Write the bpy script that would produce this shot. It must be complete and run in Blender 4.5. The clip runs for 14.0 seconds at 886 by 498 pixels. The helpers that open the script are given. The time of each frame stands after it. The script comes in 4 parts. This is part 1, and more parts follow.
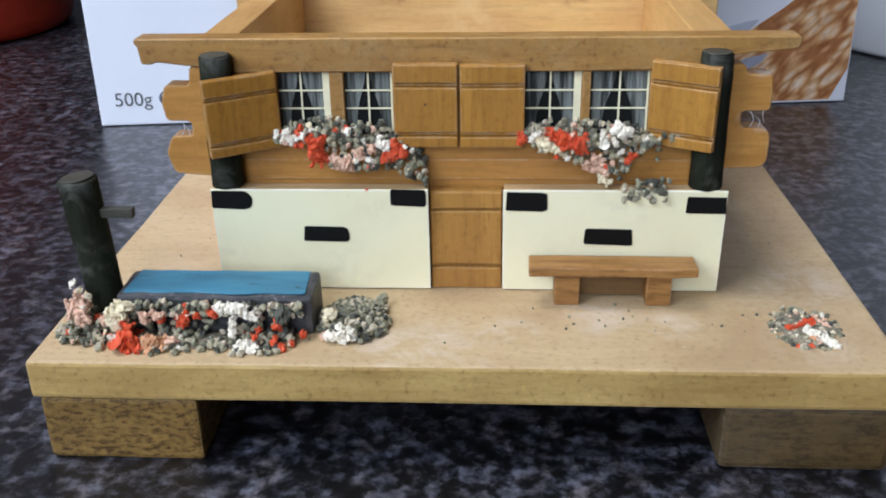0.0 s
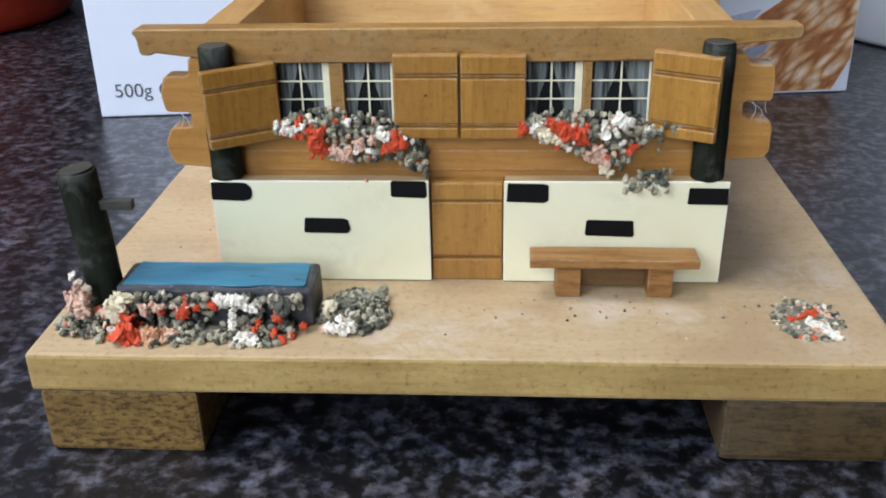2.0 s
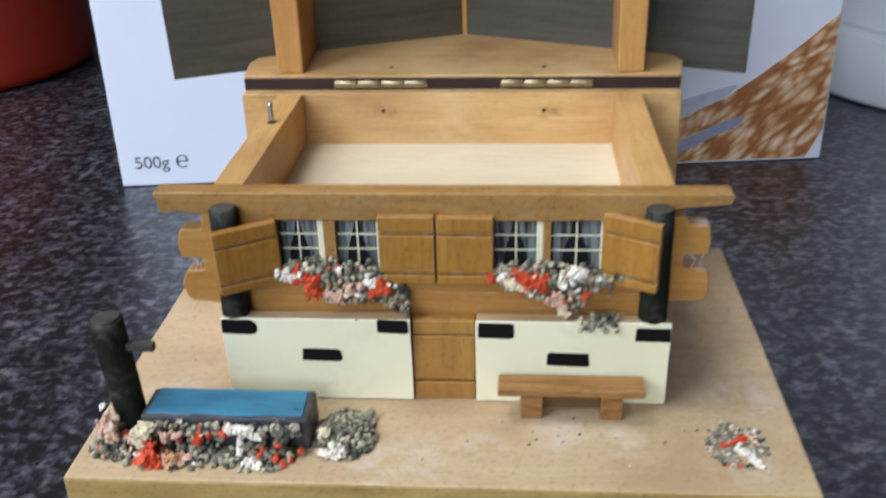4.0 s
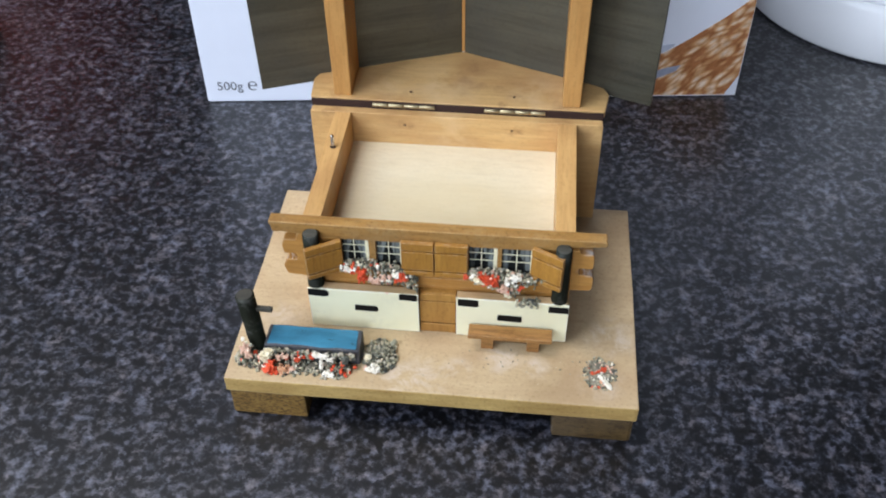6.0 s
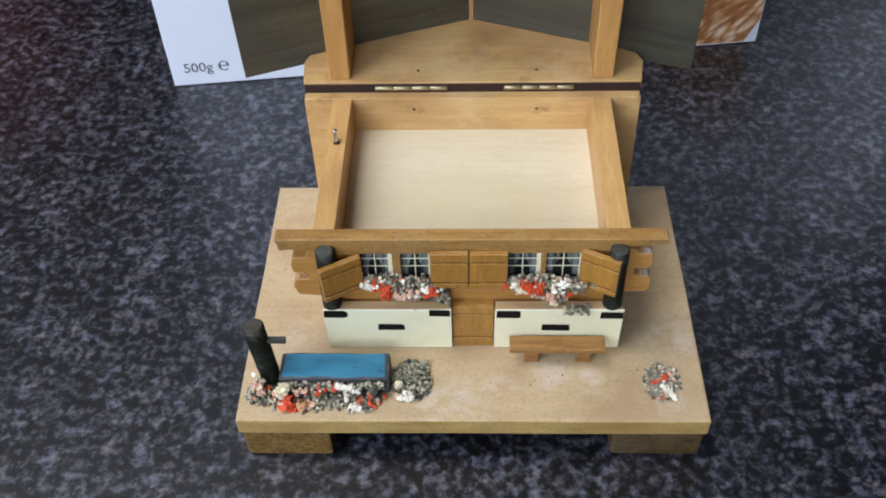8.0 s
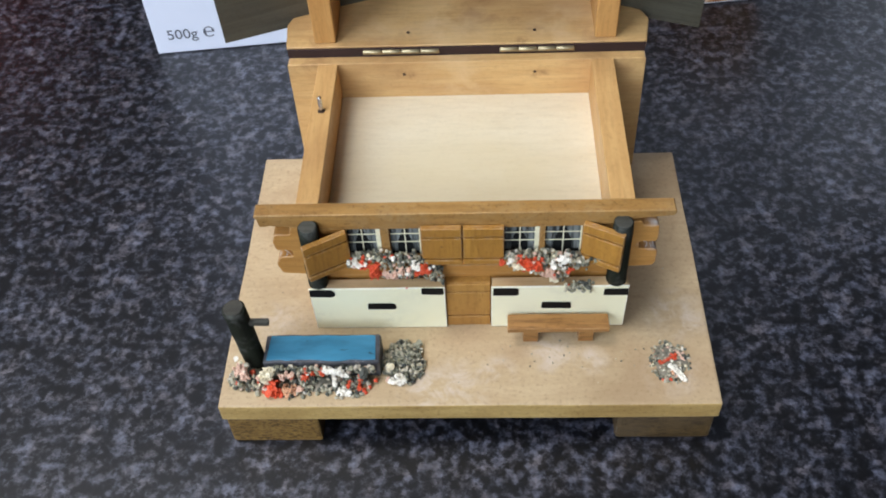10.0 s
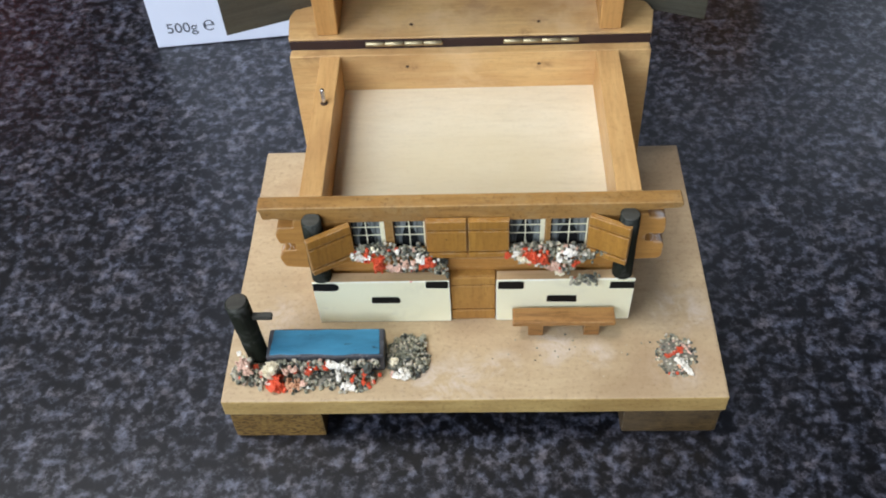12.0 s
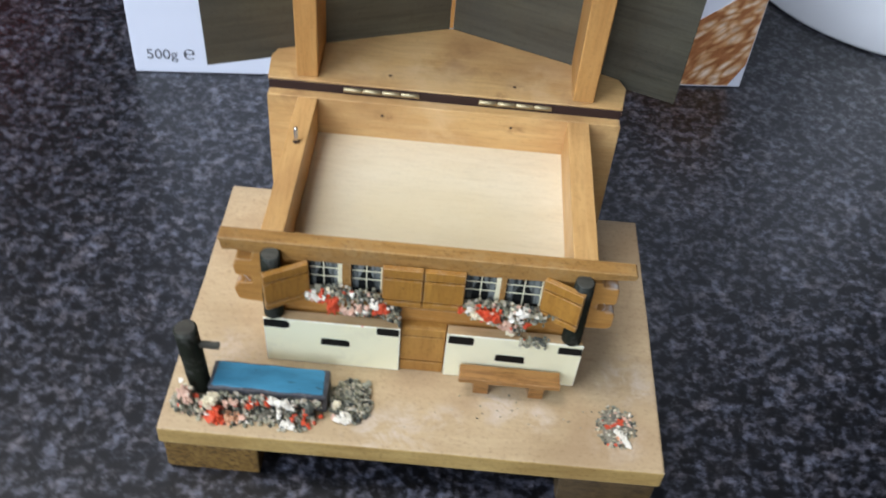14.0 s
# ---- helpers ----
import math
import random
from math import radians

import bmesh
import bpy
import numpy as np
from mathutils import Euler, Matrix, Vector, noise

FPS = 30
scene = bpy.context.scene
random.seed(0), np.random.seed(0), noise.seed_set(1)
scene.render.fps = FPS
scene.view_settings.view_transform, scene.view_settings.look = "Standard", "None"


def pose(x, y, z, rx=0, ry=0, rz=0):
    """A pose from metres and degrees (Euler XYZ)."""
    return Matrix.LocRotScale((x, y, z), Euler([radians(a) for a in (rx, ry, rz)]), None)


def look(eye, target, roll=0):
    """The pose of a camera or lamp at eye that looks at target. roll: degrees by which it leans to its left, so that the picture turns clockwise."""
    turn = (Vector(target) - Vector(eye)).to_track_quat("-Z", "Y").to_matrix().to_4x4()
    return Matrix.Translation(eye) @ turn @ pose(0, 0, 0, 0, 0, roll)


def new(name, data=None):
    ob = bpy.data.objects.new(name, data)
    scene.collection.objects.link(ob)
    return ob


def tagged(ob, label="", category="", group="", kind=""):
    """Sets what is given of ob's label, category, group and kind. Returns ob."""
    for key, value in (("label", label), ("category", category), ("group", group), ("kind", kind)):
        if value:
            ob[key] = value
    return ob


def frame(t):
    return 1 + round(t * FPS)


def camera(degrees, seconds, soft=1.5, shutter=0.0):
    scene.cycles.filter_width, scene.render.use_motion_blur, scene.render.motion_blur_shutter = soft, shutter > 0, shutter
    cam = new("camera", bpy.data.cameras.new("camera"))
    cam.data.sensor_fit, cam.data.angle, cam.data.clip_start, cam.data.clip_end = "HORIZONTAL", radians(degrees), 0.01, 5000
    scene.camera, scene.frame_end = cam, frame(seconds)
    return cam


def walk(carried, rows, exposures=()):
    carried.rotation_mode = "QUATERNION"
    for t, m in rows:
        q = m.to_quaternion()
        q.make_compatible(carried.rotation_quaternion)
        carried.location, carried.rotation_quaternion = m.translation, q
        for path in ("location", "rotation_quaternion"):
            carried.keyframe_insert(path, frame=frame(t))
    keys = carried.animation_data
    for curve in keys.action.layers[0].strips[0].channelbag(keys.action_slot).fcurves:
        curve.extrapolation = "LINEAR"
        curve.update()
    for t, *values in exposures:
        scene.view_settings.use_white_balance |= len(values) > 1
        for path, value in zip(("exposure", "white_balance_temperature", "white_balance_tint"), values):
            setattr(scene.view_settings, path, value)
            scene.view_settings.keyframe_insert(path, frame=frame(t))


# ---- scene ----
cam = camera(48.69, 14.0, soft=1.9, shutter=0.5)
PATH = [
    (0, (0.00565, -0.11820, 0.08905), (-0.00010, -0.02735, 0.04760), -1.10),
    (0.5, (0.00570, -0.11795, 0.08930), (0.00085, -0.02700, 0.04800), -1.10),
    (1, (0.00590, -0.11795, 0.08910), (0.00025, -0.02735, 0.04710), -1.30),
    (1.5, (0.00555, -0.11775, 0.08910), (0.00000, -0.02720, 0.04705), -1.20),
    (2, (0.00575, -0.11760, 0.08890), (-0.00015, -0.02715, 0.04660), -1.20),
    (2.5, (0.00525, -0.11775, 0.08875), (-0.00055, -0.02735, 0.04645), -1.20),
    (3, (0.00460, -0.11835, 0.08860), (-0.00195, -0.02820, 0.04575), -1.30),
    (3.5, (0.00615, -0.11970, 0.09065), (-0.00180, -0.03000, 0.04720), -2.20),
    (3.7, (0.00935, -0.12140, 0.10280), (0.00045, -0.03330, 0.05630), -2.70),
    (3.8, (0.01070, -0.12385, 0.11025), (0.00200, -0.03545, 0.06440), -2.20),
    (3.9, (0.01290, -0.12470, 0.11800), (0.00435, -0.03595, 0.07270), -1.90),
    (4, (0.01345, -0.12590, 0.12255), (0.00590, -0.03650, 0.07830), -1.70),
    (4.2, (0.01165, -0.13040, 0.13150), (0.00590, -0.04290, 0.08350), -0.90),
    (6.3, (0.02500, -0.18490, 0.25740), (0.01695, -0.11255, 0.18880), -0.50),
    (6.5, (0.02410, -0.17945, 0.25915), (0.01465, -0.10725, 0.19060), -1.90),
    (7, (0.00905, -0.15685, 0.24635), (0.00265, -0.08635, 0.17570), -3.10),
    (7.5, (-0.00060, -0.15255, 0.23820), (-0.00305, -0.08325, 0.16615), -1.90),
    (8, (0.00035, -0.14305, 0.23525), (-0.00270, -0.07465, 0.16240), -2.00),
    (8.5, (0.00025, -0.13635, 0.22975), (-0.00470, -0.06960, 0.15545), -3.40),
    (9, (0.00345, -0.13240, 0.22640), (-0.00090, -0.06605, 0.15170), -3.30),
    (9.2, (0.00470, -0.13035, 0.22495), (0.00040, -0.06445, 0.14985), -3.40),
    (11.5, (0.00290, -0.13240, 0.22385), (-0.00115, -0.06620, 0.14905), -3.50),
    (12, (0.00245, -0.13045, 0.22215), (-0.00140, -0.06460, 0.14695), -3.40),
    (12.5, (0.00330, -0.12930, 0.22325), (0.00000, -0.06370, 0.14785), -1.70),
    (13, (0.00425, -0.13025, 0.22585), (-0.00035, -0.06455, 0.15065), -5.80),
    (13.2, (0.00515, -0.12965, 0.23040), (-0.00070, -0.06215, 0.15680), -9.10),
    (13.3, (0.00585, -0.13005, 0.22885), (-0.00045, -0.06165, 0.15620), -10.30),
    (13.4, (0.00655, -0.12925, 0.22815), (0.00010, -0.06095, 0.15545), -10.60),
    (13.5, (0.00300, -0.12890, 0.22820), (-0.00160, -0.06090, 0.15505), -8.60),
    (13.7, (0.00335, -0.13270, 0.22685), (0.00115, -0.06265, 0.15550), -2.60),
    (13.8, (0.00200, -0.13235, 0.22610), (0.00105, -0.06220, 0.15485), 1.10),
    (14, (0.00150, -0.13385, 0.22170), (0.00220, -0.06320, 0.15090), 5.70),
]
walk(cam, [(t, look(eye, target, roll)) for t, eye, target, roll in PATH],
     [(0, 0.03), (3.5, 0.03), (4.2, -0.02), (6.3, 0.1), (6.9, -0.03), (7.5, -0.12), (9.0, -0.01), (14.0, 0.01)])
# ---------------- world, lamps, exposure ----------------
world = bpy.data.worlds.new("world")
scene.world = world
world.use_nodes = True
world.node_tree.nodes["Background"].inputs[0].default_value = (0.75, 0.85, 1.0, 1)
world.node_tree.nodes["Background"].inputs[1].default_value = 0.25


def area_lamp(name, m, w, h, power, colour):
    data = bpy.data.lights.new(name, "AREA")
    data.shape, data.size, data.size_y, data.energy, data.color = "RECTANGLE", w, h, power, colour
    ob = new(name, data)
    ob.matrix_world = m
    return ob


area_lamp("ceiling_light_glow", look((-0.52, 0.06, 1.54), (-0.52, 0.06, 0)), 0.5, 0.5, 15.0, (0.94, 0.95, 1.0))
area_lamp("window_daylight", look((-0.35, -2.15, 1.0), (-0.35, 0.0, 0.7)), 0.95, 1.0, 28.0, (0.74, 0.83, 1.0))
area_lamp("side_window_daylight", look((-0.76, -0.6, 0.8), (0, 0.0, 0.05)), 0.6, 0.7, 14.5, (0.72, 0.83, 1.0))

# ---------------- helpers ----------------
U = 0.05                      # one building unit of the model, in metres
rnd = random.Random(7)


def part(name, bm, mat, parent=None, label=""):
    """One mesh object from a bmesh drawn in building units."""
    bmesh.ops.recalc_face_normals(bm, faces=bm.faces[:])
    bmesh.ops.scale(bm, vec=(U, U, U), verts=bm.verts[:])
    me = bpy.data.meshes.new(name)
    bm.to_mesh(me)
    bm.free()
    if mat:
        me.materials.append(mat)
    ob = new(name, me)
    if parent:
        ob.parent = parent
    return tagged(ob, label)


def smooth(ob, on=True):
    for p in ob.data.polygons:
        p.use_smooth = on
    return ob


def slab(x0, x1, y0, y1, z0, z1, bev=0.006, wear=0.0, cuts=0):
    """A board with worn, rounded edges."""
    bm = bmesh.new()
    bmesh.ops.create_cube(bm, size=1)
    for v in bm.verts:
        v.co = Vector(((x0, x1)[v.co.x > 0], (y0, y1)[v.co.y > 0], (z0, z1)[v.co.z > 0]))
    if bev:
        bmesh.ops.bevel(bm, geom=bm.edges[:], offset=bev, segments=2, affect="EDGES", profile=0.6)
    if cuts:
        bmesh.ops.subdivide_edges(bm, edges=[e for e in bm.edges if e.calc_length() > 0.2], cuts=cuts, use_grid_fill=True)
    if wear:
        for v in bm.verts:
            v.co += noise.noise_vector(v.co * 9) * wear
    return bm


def plate(outline, holes, d0, d1, axis="y", bev=0.004):
    """A board of any outline (with holes), cut from d0 to d1 along an axis. Outline in (x, z) for y, (x, y) for z."""
    bm = bmesh.new()

    def at(p, d):
        return (p[0], d, p[1]) if axis == "y" else (p[0], p[1], d)

    edges = []
    for ring in [outline] + holes:
        vs = [bm.verts.new(at(p, d0)) for p in ring]
        edges += [bm.edges.new((vs[i], vs[(i + 1) % len(vs)])) for i in range(len(vs))]
    bmesh.ops.triangle_fill(bm, edges=edges, use_beauty=True, use_dissolve=False)
    bmesh.ops.dissolve_limit(bm, angle_limit=0.01, verts=bm.verts[:], edges=bm.edges[:], delimit=set())
    got = bmesh.ops.extrude_face_region(bm, geom=bm.faces[:])
    move = Vector(at((0, 0), d1 - d0))
    bmesh.ops.translate(bm, vec=move, verts=[g for g in got["geom"] if isinstance(g, bmesh.types.BMVert)])
    if bev:
        bmesh.ops.recalc_face_normals(bm, faces=bm.faces[:])
        sharp = [e for e in bm.edges if len(e.link_faces) == 2 and e.calc_face_angle() > 0.6]
        bmesh.ops.bevel(bm, geom=sharp, offset=bev, segments=1, affect="EDGES")
    return bm


def rounded(points, r, n=4):
    """An outline with its corners rounded by r."""
    out = []
    for i, p in enumerate(points):
        p, a, b = Vector(p), Vector(points[i - 1]), Vector(points[(i + 1) % len(points)])
        k = min(r, (a - p).length * 0.45, (b - p).length * 0.45)
        s, e = p + (a - p).normalized() * k, p + (b - p).normalized() * k
        for j in range(n + 1):
            t = j / n
            out.append(tuple((1 - t) ** 2 * s + 2 * t * (1 - t) * p + t * t * e))
    return out


def rod(p, q, r0, r1, sides=20, bev=0.008, wear=0.0, rings=6):
    """A turned stick from p to q, with softened ends."""
    bm = bmesh.new()
    p, q = Vector(p), Vector(q)
    turn = (q - p).to_track_quat("Z", "Y")
    prof = [(0, r0 - bev), (bev, r0)] + [(None, i / rings) for i in range(1, rings)] + [((q - p).length - bev, r1), ((q - p).length, r1 - bev)]
    loops = []
    for h, r in prof:
        if h is None:
            h, r = (q - p).length * r, r0 + (r1 - r0) * r
        loops.append([bm.verts.new(p + turn @ Vector((r * math.cos(a), r * math.sin(a), h))) for a in (2 * math.pi * i / sides for i in range(sides))])
    for a, b in zip(loops, loops[1:]):
        for i in range(sides):
            bm.faces.new((a[i], a[(i + 1) % sides], b[(i + 1) % sides], b[i]))
    bm.faces.new(loops[0][::-1])
    bm.faces.new(loops[-1])
    if wear:
        for v in bm.verts:
            v.co += noise.noise_vector(v.co * 12) * wear
    return bm


def turned(profile, centre, sides=64):
    """A round vessel from a profile of (radius, height)."""
    bm = bmesh.new()
    loops = [[bm.verts.new((centre[0] + r * math.cos(a), centre[1] + r * math.sin(a), z)) for a in (2 * math.pi * i / sides for i in range(sides))] for r, z in profile]
    for a, b in zip(loops, loops[1:]):
        for i in range(sides):
            bm.faces.new((a[i], a[(i + 1) % sides], b[(i + 1) % sides], b[i]))
    bm.faces.new(loops[0][::-1])
    bm.faces.new(loops[-1])
    return bm


# ---------------- materials ----------------
def mat_new(name):
    m = bpy.data.materials.new(name)
    m.use_nodes = True
    return m, m.node_tree.nodes, m.node_tree.links, m.node_tree.nodes["Principled BSDF"]


def ramp(nodes, stops):
    r = nodes.new("ShaderNodeValToRGB")
    while len(r.color_ramp.elements) < len(stops):
        r.color_ramp.elements.new(0.5)
    for e, (p, c) in zip(r.color_ramp.elements, stops):
        e.position, e.color = p, (*c, 1)
    return r


def coords(nodes, links, scale, rot=(0, 0, 0)):
    tc, mp = nodes.new("ShaderNodeTexCoord"), nodes.new("ShaderNodeMapping")
    mp.inputs["Scale"].default_value, mp.inputs["Rotation"].default_value = scale, rot
    links.new(tc.outputs["Object"], mp.inputs["Vector"])
    return mp


def tex(nodes, links, vec, scale, detail=4, rough=0.55, distort=0.0):
    n = nodes.new("ShaderNodeTexNoise")
    n.inputs["Scale"].default_value, n.inputs["Detail"].default_value = scale, detail
    n.inputs["Roughness"].default_value, n.inputs["Distortion"].default_value = rough, distort
    links.new(vec.outputs[0], n.inputs["Vector"])
    return n


def mix(nodes, links, kind, fac, a, b):
    n = nodes.new("ShaderNodeMix")
    n.data_type, n.blend_type = "RGBA", kind
    for value, sock in ((fac, n.inputs[0]), (a, n.inputs[6]), (b, n.inputs[7])):
        if isinstance(value, bpy.types.NodeSocket):
            links.new(value, sock)
        elif isinstance(value, tuple):
            sock.default_value = (*value, 1)
        else:
            sock.default_value = value
    return n.outputs[2]


def bump(nodes, links, bsdf, height, strength, dist):
    b = nodes.new("ShaderNodeBump")
    b.inputs["Strength"].default_value, b.inputs["Distance"].default_value = strength, dist
    links.new(height, b.inputs["Height"])
    links.new(b.outputs[0], bsdf.inputs["Normal"])


def wood(name, light, dark, grain="x", rough=0.45, fine=900, streak=0.5, stain=(0.12, 0.07, 0.03), stains=0.25, relief=0.25, long_k=0.09, grime=0.6, pores_dark=(0.45, 0.4, 0.35), shine=0.32):
    """Varnished wood: long streaks along the grain, fine pores, blotches of dirt."""
    m, n, l, b = mat_new(name)
    k = {"x": (long_k, 1, 1), "y": (1, long_k, 1), "z": (1, 1, long_k), "xy": (long_k, long_k, 1)}[grain]
    long_ = coords(n, l, k)
    even = coords(n, l, (1, 1, 1))
    streaks = tex(n, l, long_, fine * 0.22, 3, 0.6, 0.6)
    pores = tex(n, l, long_, fine, 5, 0.7)
    blotch = tex(n, l, even, 40, 2, 0.45, 0.3)
    base = ramp(n, [(0.25, dark), (0.75, light)])
    l.new(streaks.outputs[0], base.inputs[0])
    pore = ramp(n, [(0.38, pores_dark), (0.52, (1, 1, 1))])
    l.new(pores.outputs[0], pore.inputs[0])
    col = mix(n, l, "MULTIPLY", streak, base.outputs[0], pore.outputs[0])
    spot = ramp(n, [(0.48, (0, 0, 0)), (0.8, (1, 1, 1))])
    l.new(blotch.outputs[0], spot.inputs[0])
    fac = n.new("ShaderNodeMath")
    fac.operation = "MULTIPLY"
    fac.inputs[1].default_value = stains
    l.new(spot.outputs[0], fac.inputs[0])
    col = mix(n, l, "MIX", fac.outputs[0], col, stain)
    cloud = tex(n, l, even, 16, 3, 0.5, 0.5)
    tone = ramp(n, [(0.3, (0.78, 0.74, 0.70)), (0.5, (1, 1, 1)), (0.72, (1.1, 1.12, 1.16))])
    l.new(cloud.outputs[0], tone.inputs[0])
    col = mix(n, l, "MULTIPLY", 0.7, col, tone.outputs[0])
    grit = tex(n, l, even, 900, 5, 0.65, 0.2)
    dirt = ramp(n, [(0.3, (0.6, 0.54, 0.48)), (0.46, (1, 1, 1)), (0.58, (1.0, 1.0, 1.0)), (0.7, (1.22, 1.2, 1.18))])
    l.new(grit.outputs[0], dirt.inputs[0])
    col = mix(n, l, "MULTIPLY", grime, col, dirt.outputs[0])
    l.new(col, b.inputs["Base Color"])
    b.inputs["Specular IOR Level"].default_value = shine
    gloss = ramp(n, [(0.3, (rough - 0.1,) * 3), (0.7, (rough + 0.12,) * 3)])
    l.new(blotch.outputs[0], gloss.inputs[0])
    l.new(gloss.outputs[0], b.inputs["Roughness"])
    bump(n, l, b, pores.outputs[0], relief, 0.0003)
    return m


def paint(name, colour, second, scale=120, rough=0.5, chips=None, chip_at=0.7, relief=0.3, fine=700, shine=0.5, brush=1.0):
    """Brushed paint with uneven cover and small chips."""
    m, n, l, b = mat_new(name)
    v = coords(n, l, (brush, 1, 1))
    big, small = tex(n, l, v, scale, 5, 0.6, 0.3), tex(n, l, v, fine, 3, 0.6)
    base = ramp(n, [(0.3, second), (0.68, colour)])
    l.new(big.outputs[0], base.inputs[0])
    col = base.outputs[0]
    if chips:
        spot = ramp(n, [(chip_at, (0, 0, 0)), (chip_at + 0.03, (1, 1, 1))])
        l.new(small.outputs[0], spot.inputs[0])
        col = mix(n, l, "MIX", spot.outputs[0], col, chips)
    l.new(col, b.inputs["Base Color"])
    b.inputs["Roughness"].default_value, b.inputs["Specular IOR Level"].default_value = rough, shine
    bump(n, l, b, small.outputs[0], relief, 0.0003)
    return m


def granite():
    m, n, l, b = mat_new("dark_granite")
    v = coords(n, l, (1, 1, 1))
    patch = tex(n, l, v, 330, 7, 0.62, 0.1)
    grain = tex(n, l, v, 800, 4, 0.7, 0.3)
    broad = tex(n, l, v, 80, 3, 0.6)
    lean_ = n.new("ShaderNodeMath")
    lean_.operation = "MULTIPLY_ADD"
    lean_.inputs[1].default_value, lean_.inputs[2].default_value = 0.22, -0.11
    l.new(broad.outputs[0], lean_.inputs[0])
    both = n.new("ShaderNodeMath")
    l.new(patch.outputs[0], both.inputs[0])
    l.new(lean_.outputs[0], both.inputs[1])
    # angular crystals, each with a tone of its own
    push = n.new("ShaderNodeVectorMath")
    push.operation = "MULTIPLY_ADD"
    push.inputs[1].default_value = (0.0035, 0.0035, 0.0035)
    l.new(tex(n, l, v, 420, 3, 0.6).outputs[1], push.inputs[0])
    l.new(v.outputs[0], push.inputs[2])
    for size, weight in ((300, 0.13), (620, 0.1)):
        shard = n.new("ShaderNodeTexVoronoi")
        shard.inputs["Scale"].default_value = size
        l.new(push.outputs[0], shard.inputs["Vector"])
        tone = n.new("ShaderNodeRGBToBW")
        l.new(shard.outputs["Color"], tone.inputs[0])
        lift = n.new("ShaderNodeMath")
        lift.operation = "MULTIPLY_ADD"
        lift.inputs[1].default_value, lift.inputs[2].default_value = weight, -weight / 2
        l.new(tone.outputs[0], lift.inputs[0])
        joined = n.new("ShaderNodeMath")
        l.new(both.outputs[0], joined.inputs[0])
        l.new(lift.outputs[0], joined.inputs[1])
        both = joined
    base = ramp(n, [(0.4, (0.0018, 0.002, 0.0028)), (0.48, (0.0075, 0.008, 0.0105)), (0.57, (0.028, 0.0285, 0.038)), (0.72, (0.102, 0.102, 0.126))])
    l.new(both.outputs[0], base.inputs[0])
    dots = ramp(n, [(0.32, (0.5, 0.5, 0.5)), (0.62, (1.3, 1.3, 1.3))])
    l.new(grain.outputs[0], dots.inputs[0])
    col = mix(n, l, "MULTIPLY", 0.85, base.outputs[0], dots.outputs[0])
    hue = ramp(n, [(0.35, (1.12, 1.0, 0.9)), (0.6, (0.94, 1.0, 1.08))])
    l.new(tex(n, l, v, 190, 2, 0.5).outputs[0], hue.inputs[0])
    col = mix(n, l, "MULTIPLY", 1.0, col, hue.outputs[0])
    wide = ramp(n, [(0.35, (0.75, 0.75, 0.78)), (0.65, (1.2, 1.18, 1.16))])
    l.new(broad.outputs[0], wide.inputs[0])
    col = mix(n, l, "MULTIPLY", 1.0, col, wide.outputs[0])
    l.new(col, b.inputs["Base Color"])
    rr = ramp(n, [(0.3, (0.4,) * 3), (0.7, (0.5,) * 3)])
    b.inputs["Specular IOR Level"].default_value = 0.8
    b.inputs["Coat Weight"].default_value, b.inputs["Coat Roughness"].default_value = 0.85, 0.33
    b.inputs["Coat IOR"].default_value = 1.52
    fleck = ramp(n, [(0.46, (0.12,) * 3), (0.62, (0.6,) * 3)])
    l.new(both.outputs[0], fleck.inputs[0])
    l.new(fleck.outputs[0], b.inputs["Specular IOR Level"])
    l.new(grain.outputs[0], rr.inputs[0])
    l.new(rr.outputs[0], b.inputs["Roughness"])
    bump(n, l, b, grain.outputs[0], 0.08, 0.0004)
    return m


def pebble_mat():
    m, n, l, b = mat_new("grey_pebble")
    info = n.new("ShaderNodeObjectInfo")
    tone = ramp(n, [(0.0, (0.035, 0.038, 0.03)), (0.22, (0.11, 0.11, 0.08)), (0.5, (0.27, 0.26, 0.175)), (0.8, (0.44, 0.4, 0.28)), (1.0, (0.62, 0.53, 0.4))])
    l.new(info.outputs["Random"], tone.inputs[0])
    v = coords(n, l, (1, 1, 1))
    g = tex(n, l, v, 1400, 4, 0.65)
    spk = ramp(n, [(0.3, (0.55, 0.55, 0.55)), (0.7, (1.25, 1.25, 1.25))])
    l.new(g.outputs[0], spk.inputs[0])
    col = mix(n, l, "MULTIPLY", 1.0, tone.outputs[0], spk.outputs[0])
    l.new(col, b.inputs["Base Color"])
    b.inputs["Roughness"].default_value = 0.55
    b.inputs["Subsurface Weight"].default_value, b.inputs["Subsurface Scale"].default_value = 0.5, 0.0004
    b.inputs["Subsurface Radius"].default_value = (1, 0.9, 0.7)
    bump(n, l, b, g.outputs[0], 0.4, 0.0003)
    return m


def plain(name, colour, rough=0.5, metal=0.0, vary=0.12, scale=300):
    m, n, l, b = mat_new(name)
    v = coords(n, l, (1, 1, 1))
    t = tex(n, l, v, scale, 4, 0.6)
    r = ramp(n, [(0.3, tuple(c * (1 - vary) for c in colour)), (0.7, tuple(min(1, c * (1 + vary)) for c in colour))])
    l.new(t.outputs[0], r.inputs[0])
    l.new(r.outputs[0], b.inputs["Base Color"])
    b.inputs["Roughness"].default_value, b.inputs["Metallic"].default_value = rough, metal
    bump(n, l, b, t.outputs[0], 0.05, 0.0003)
    return m


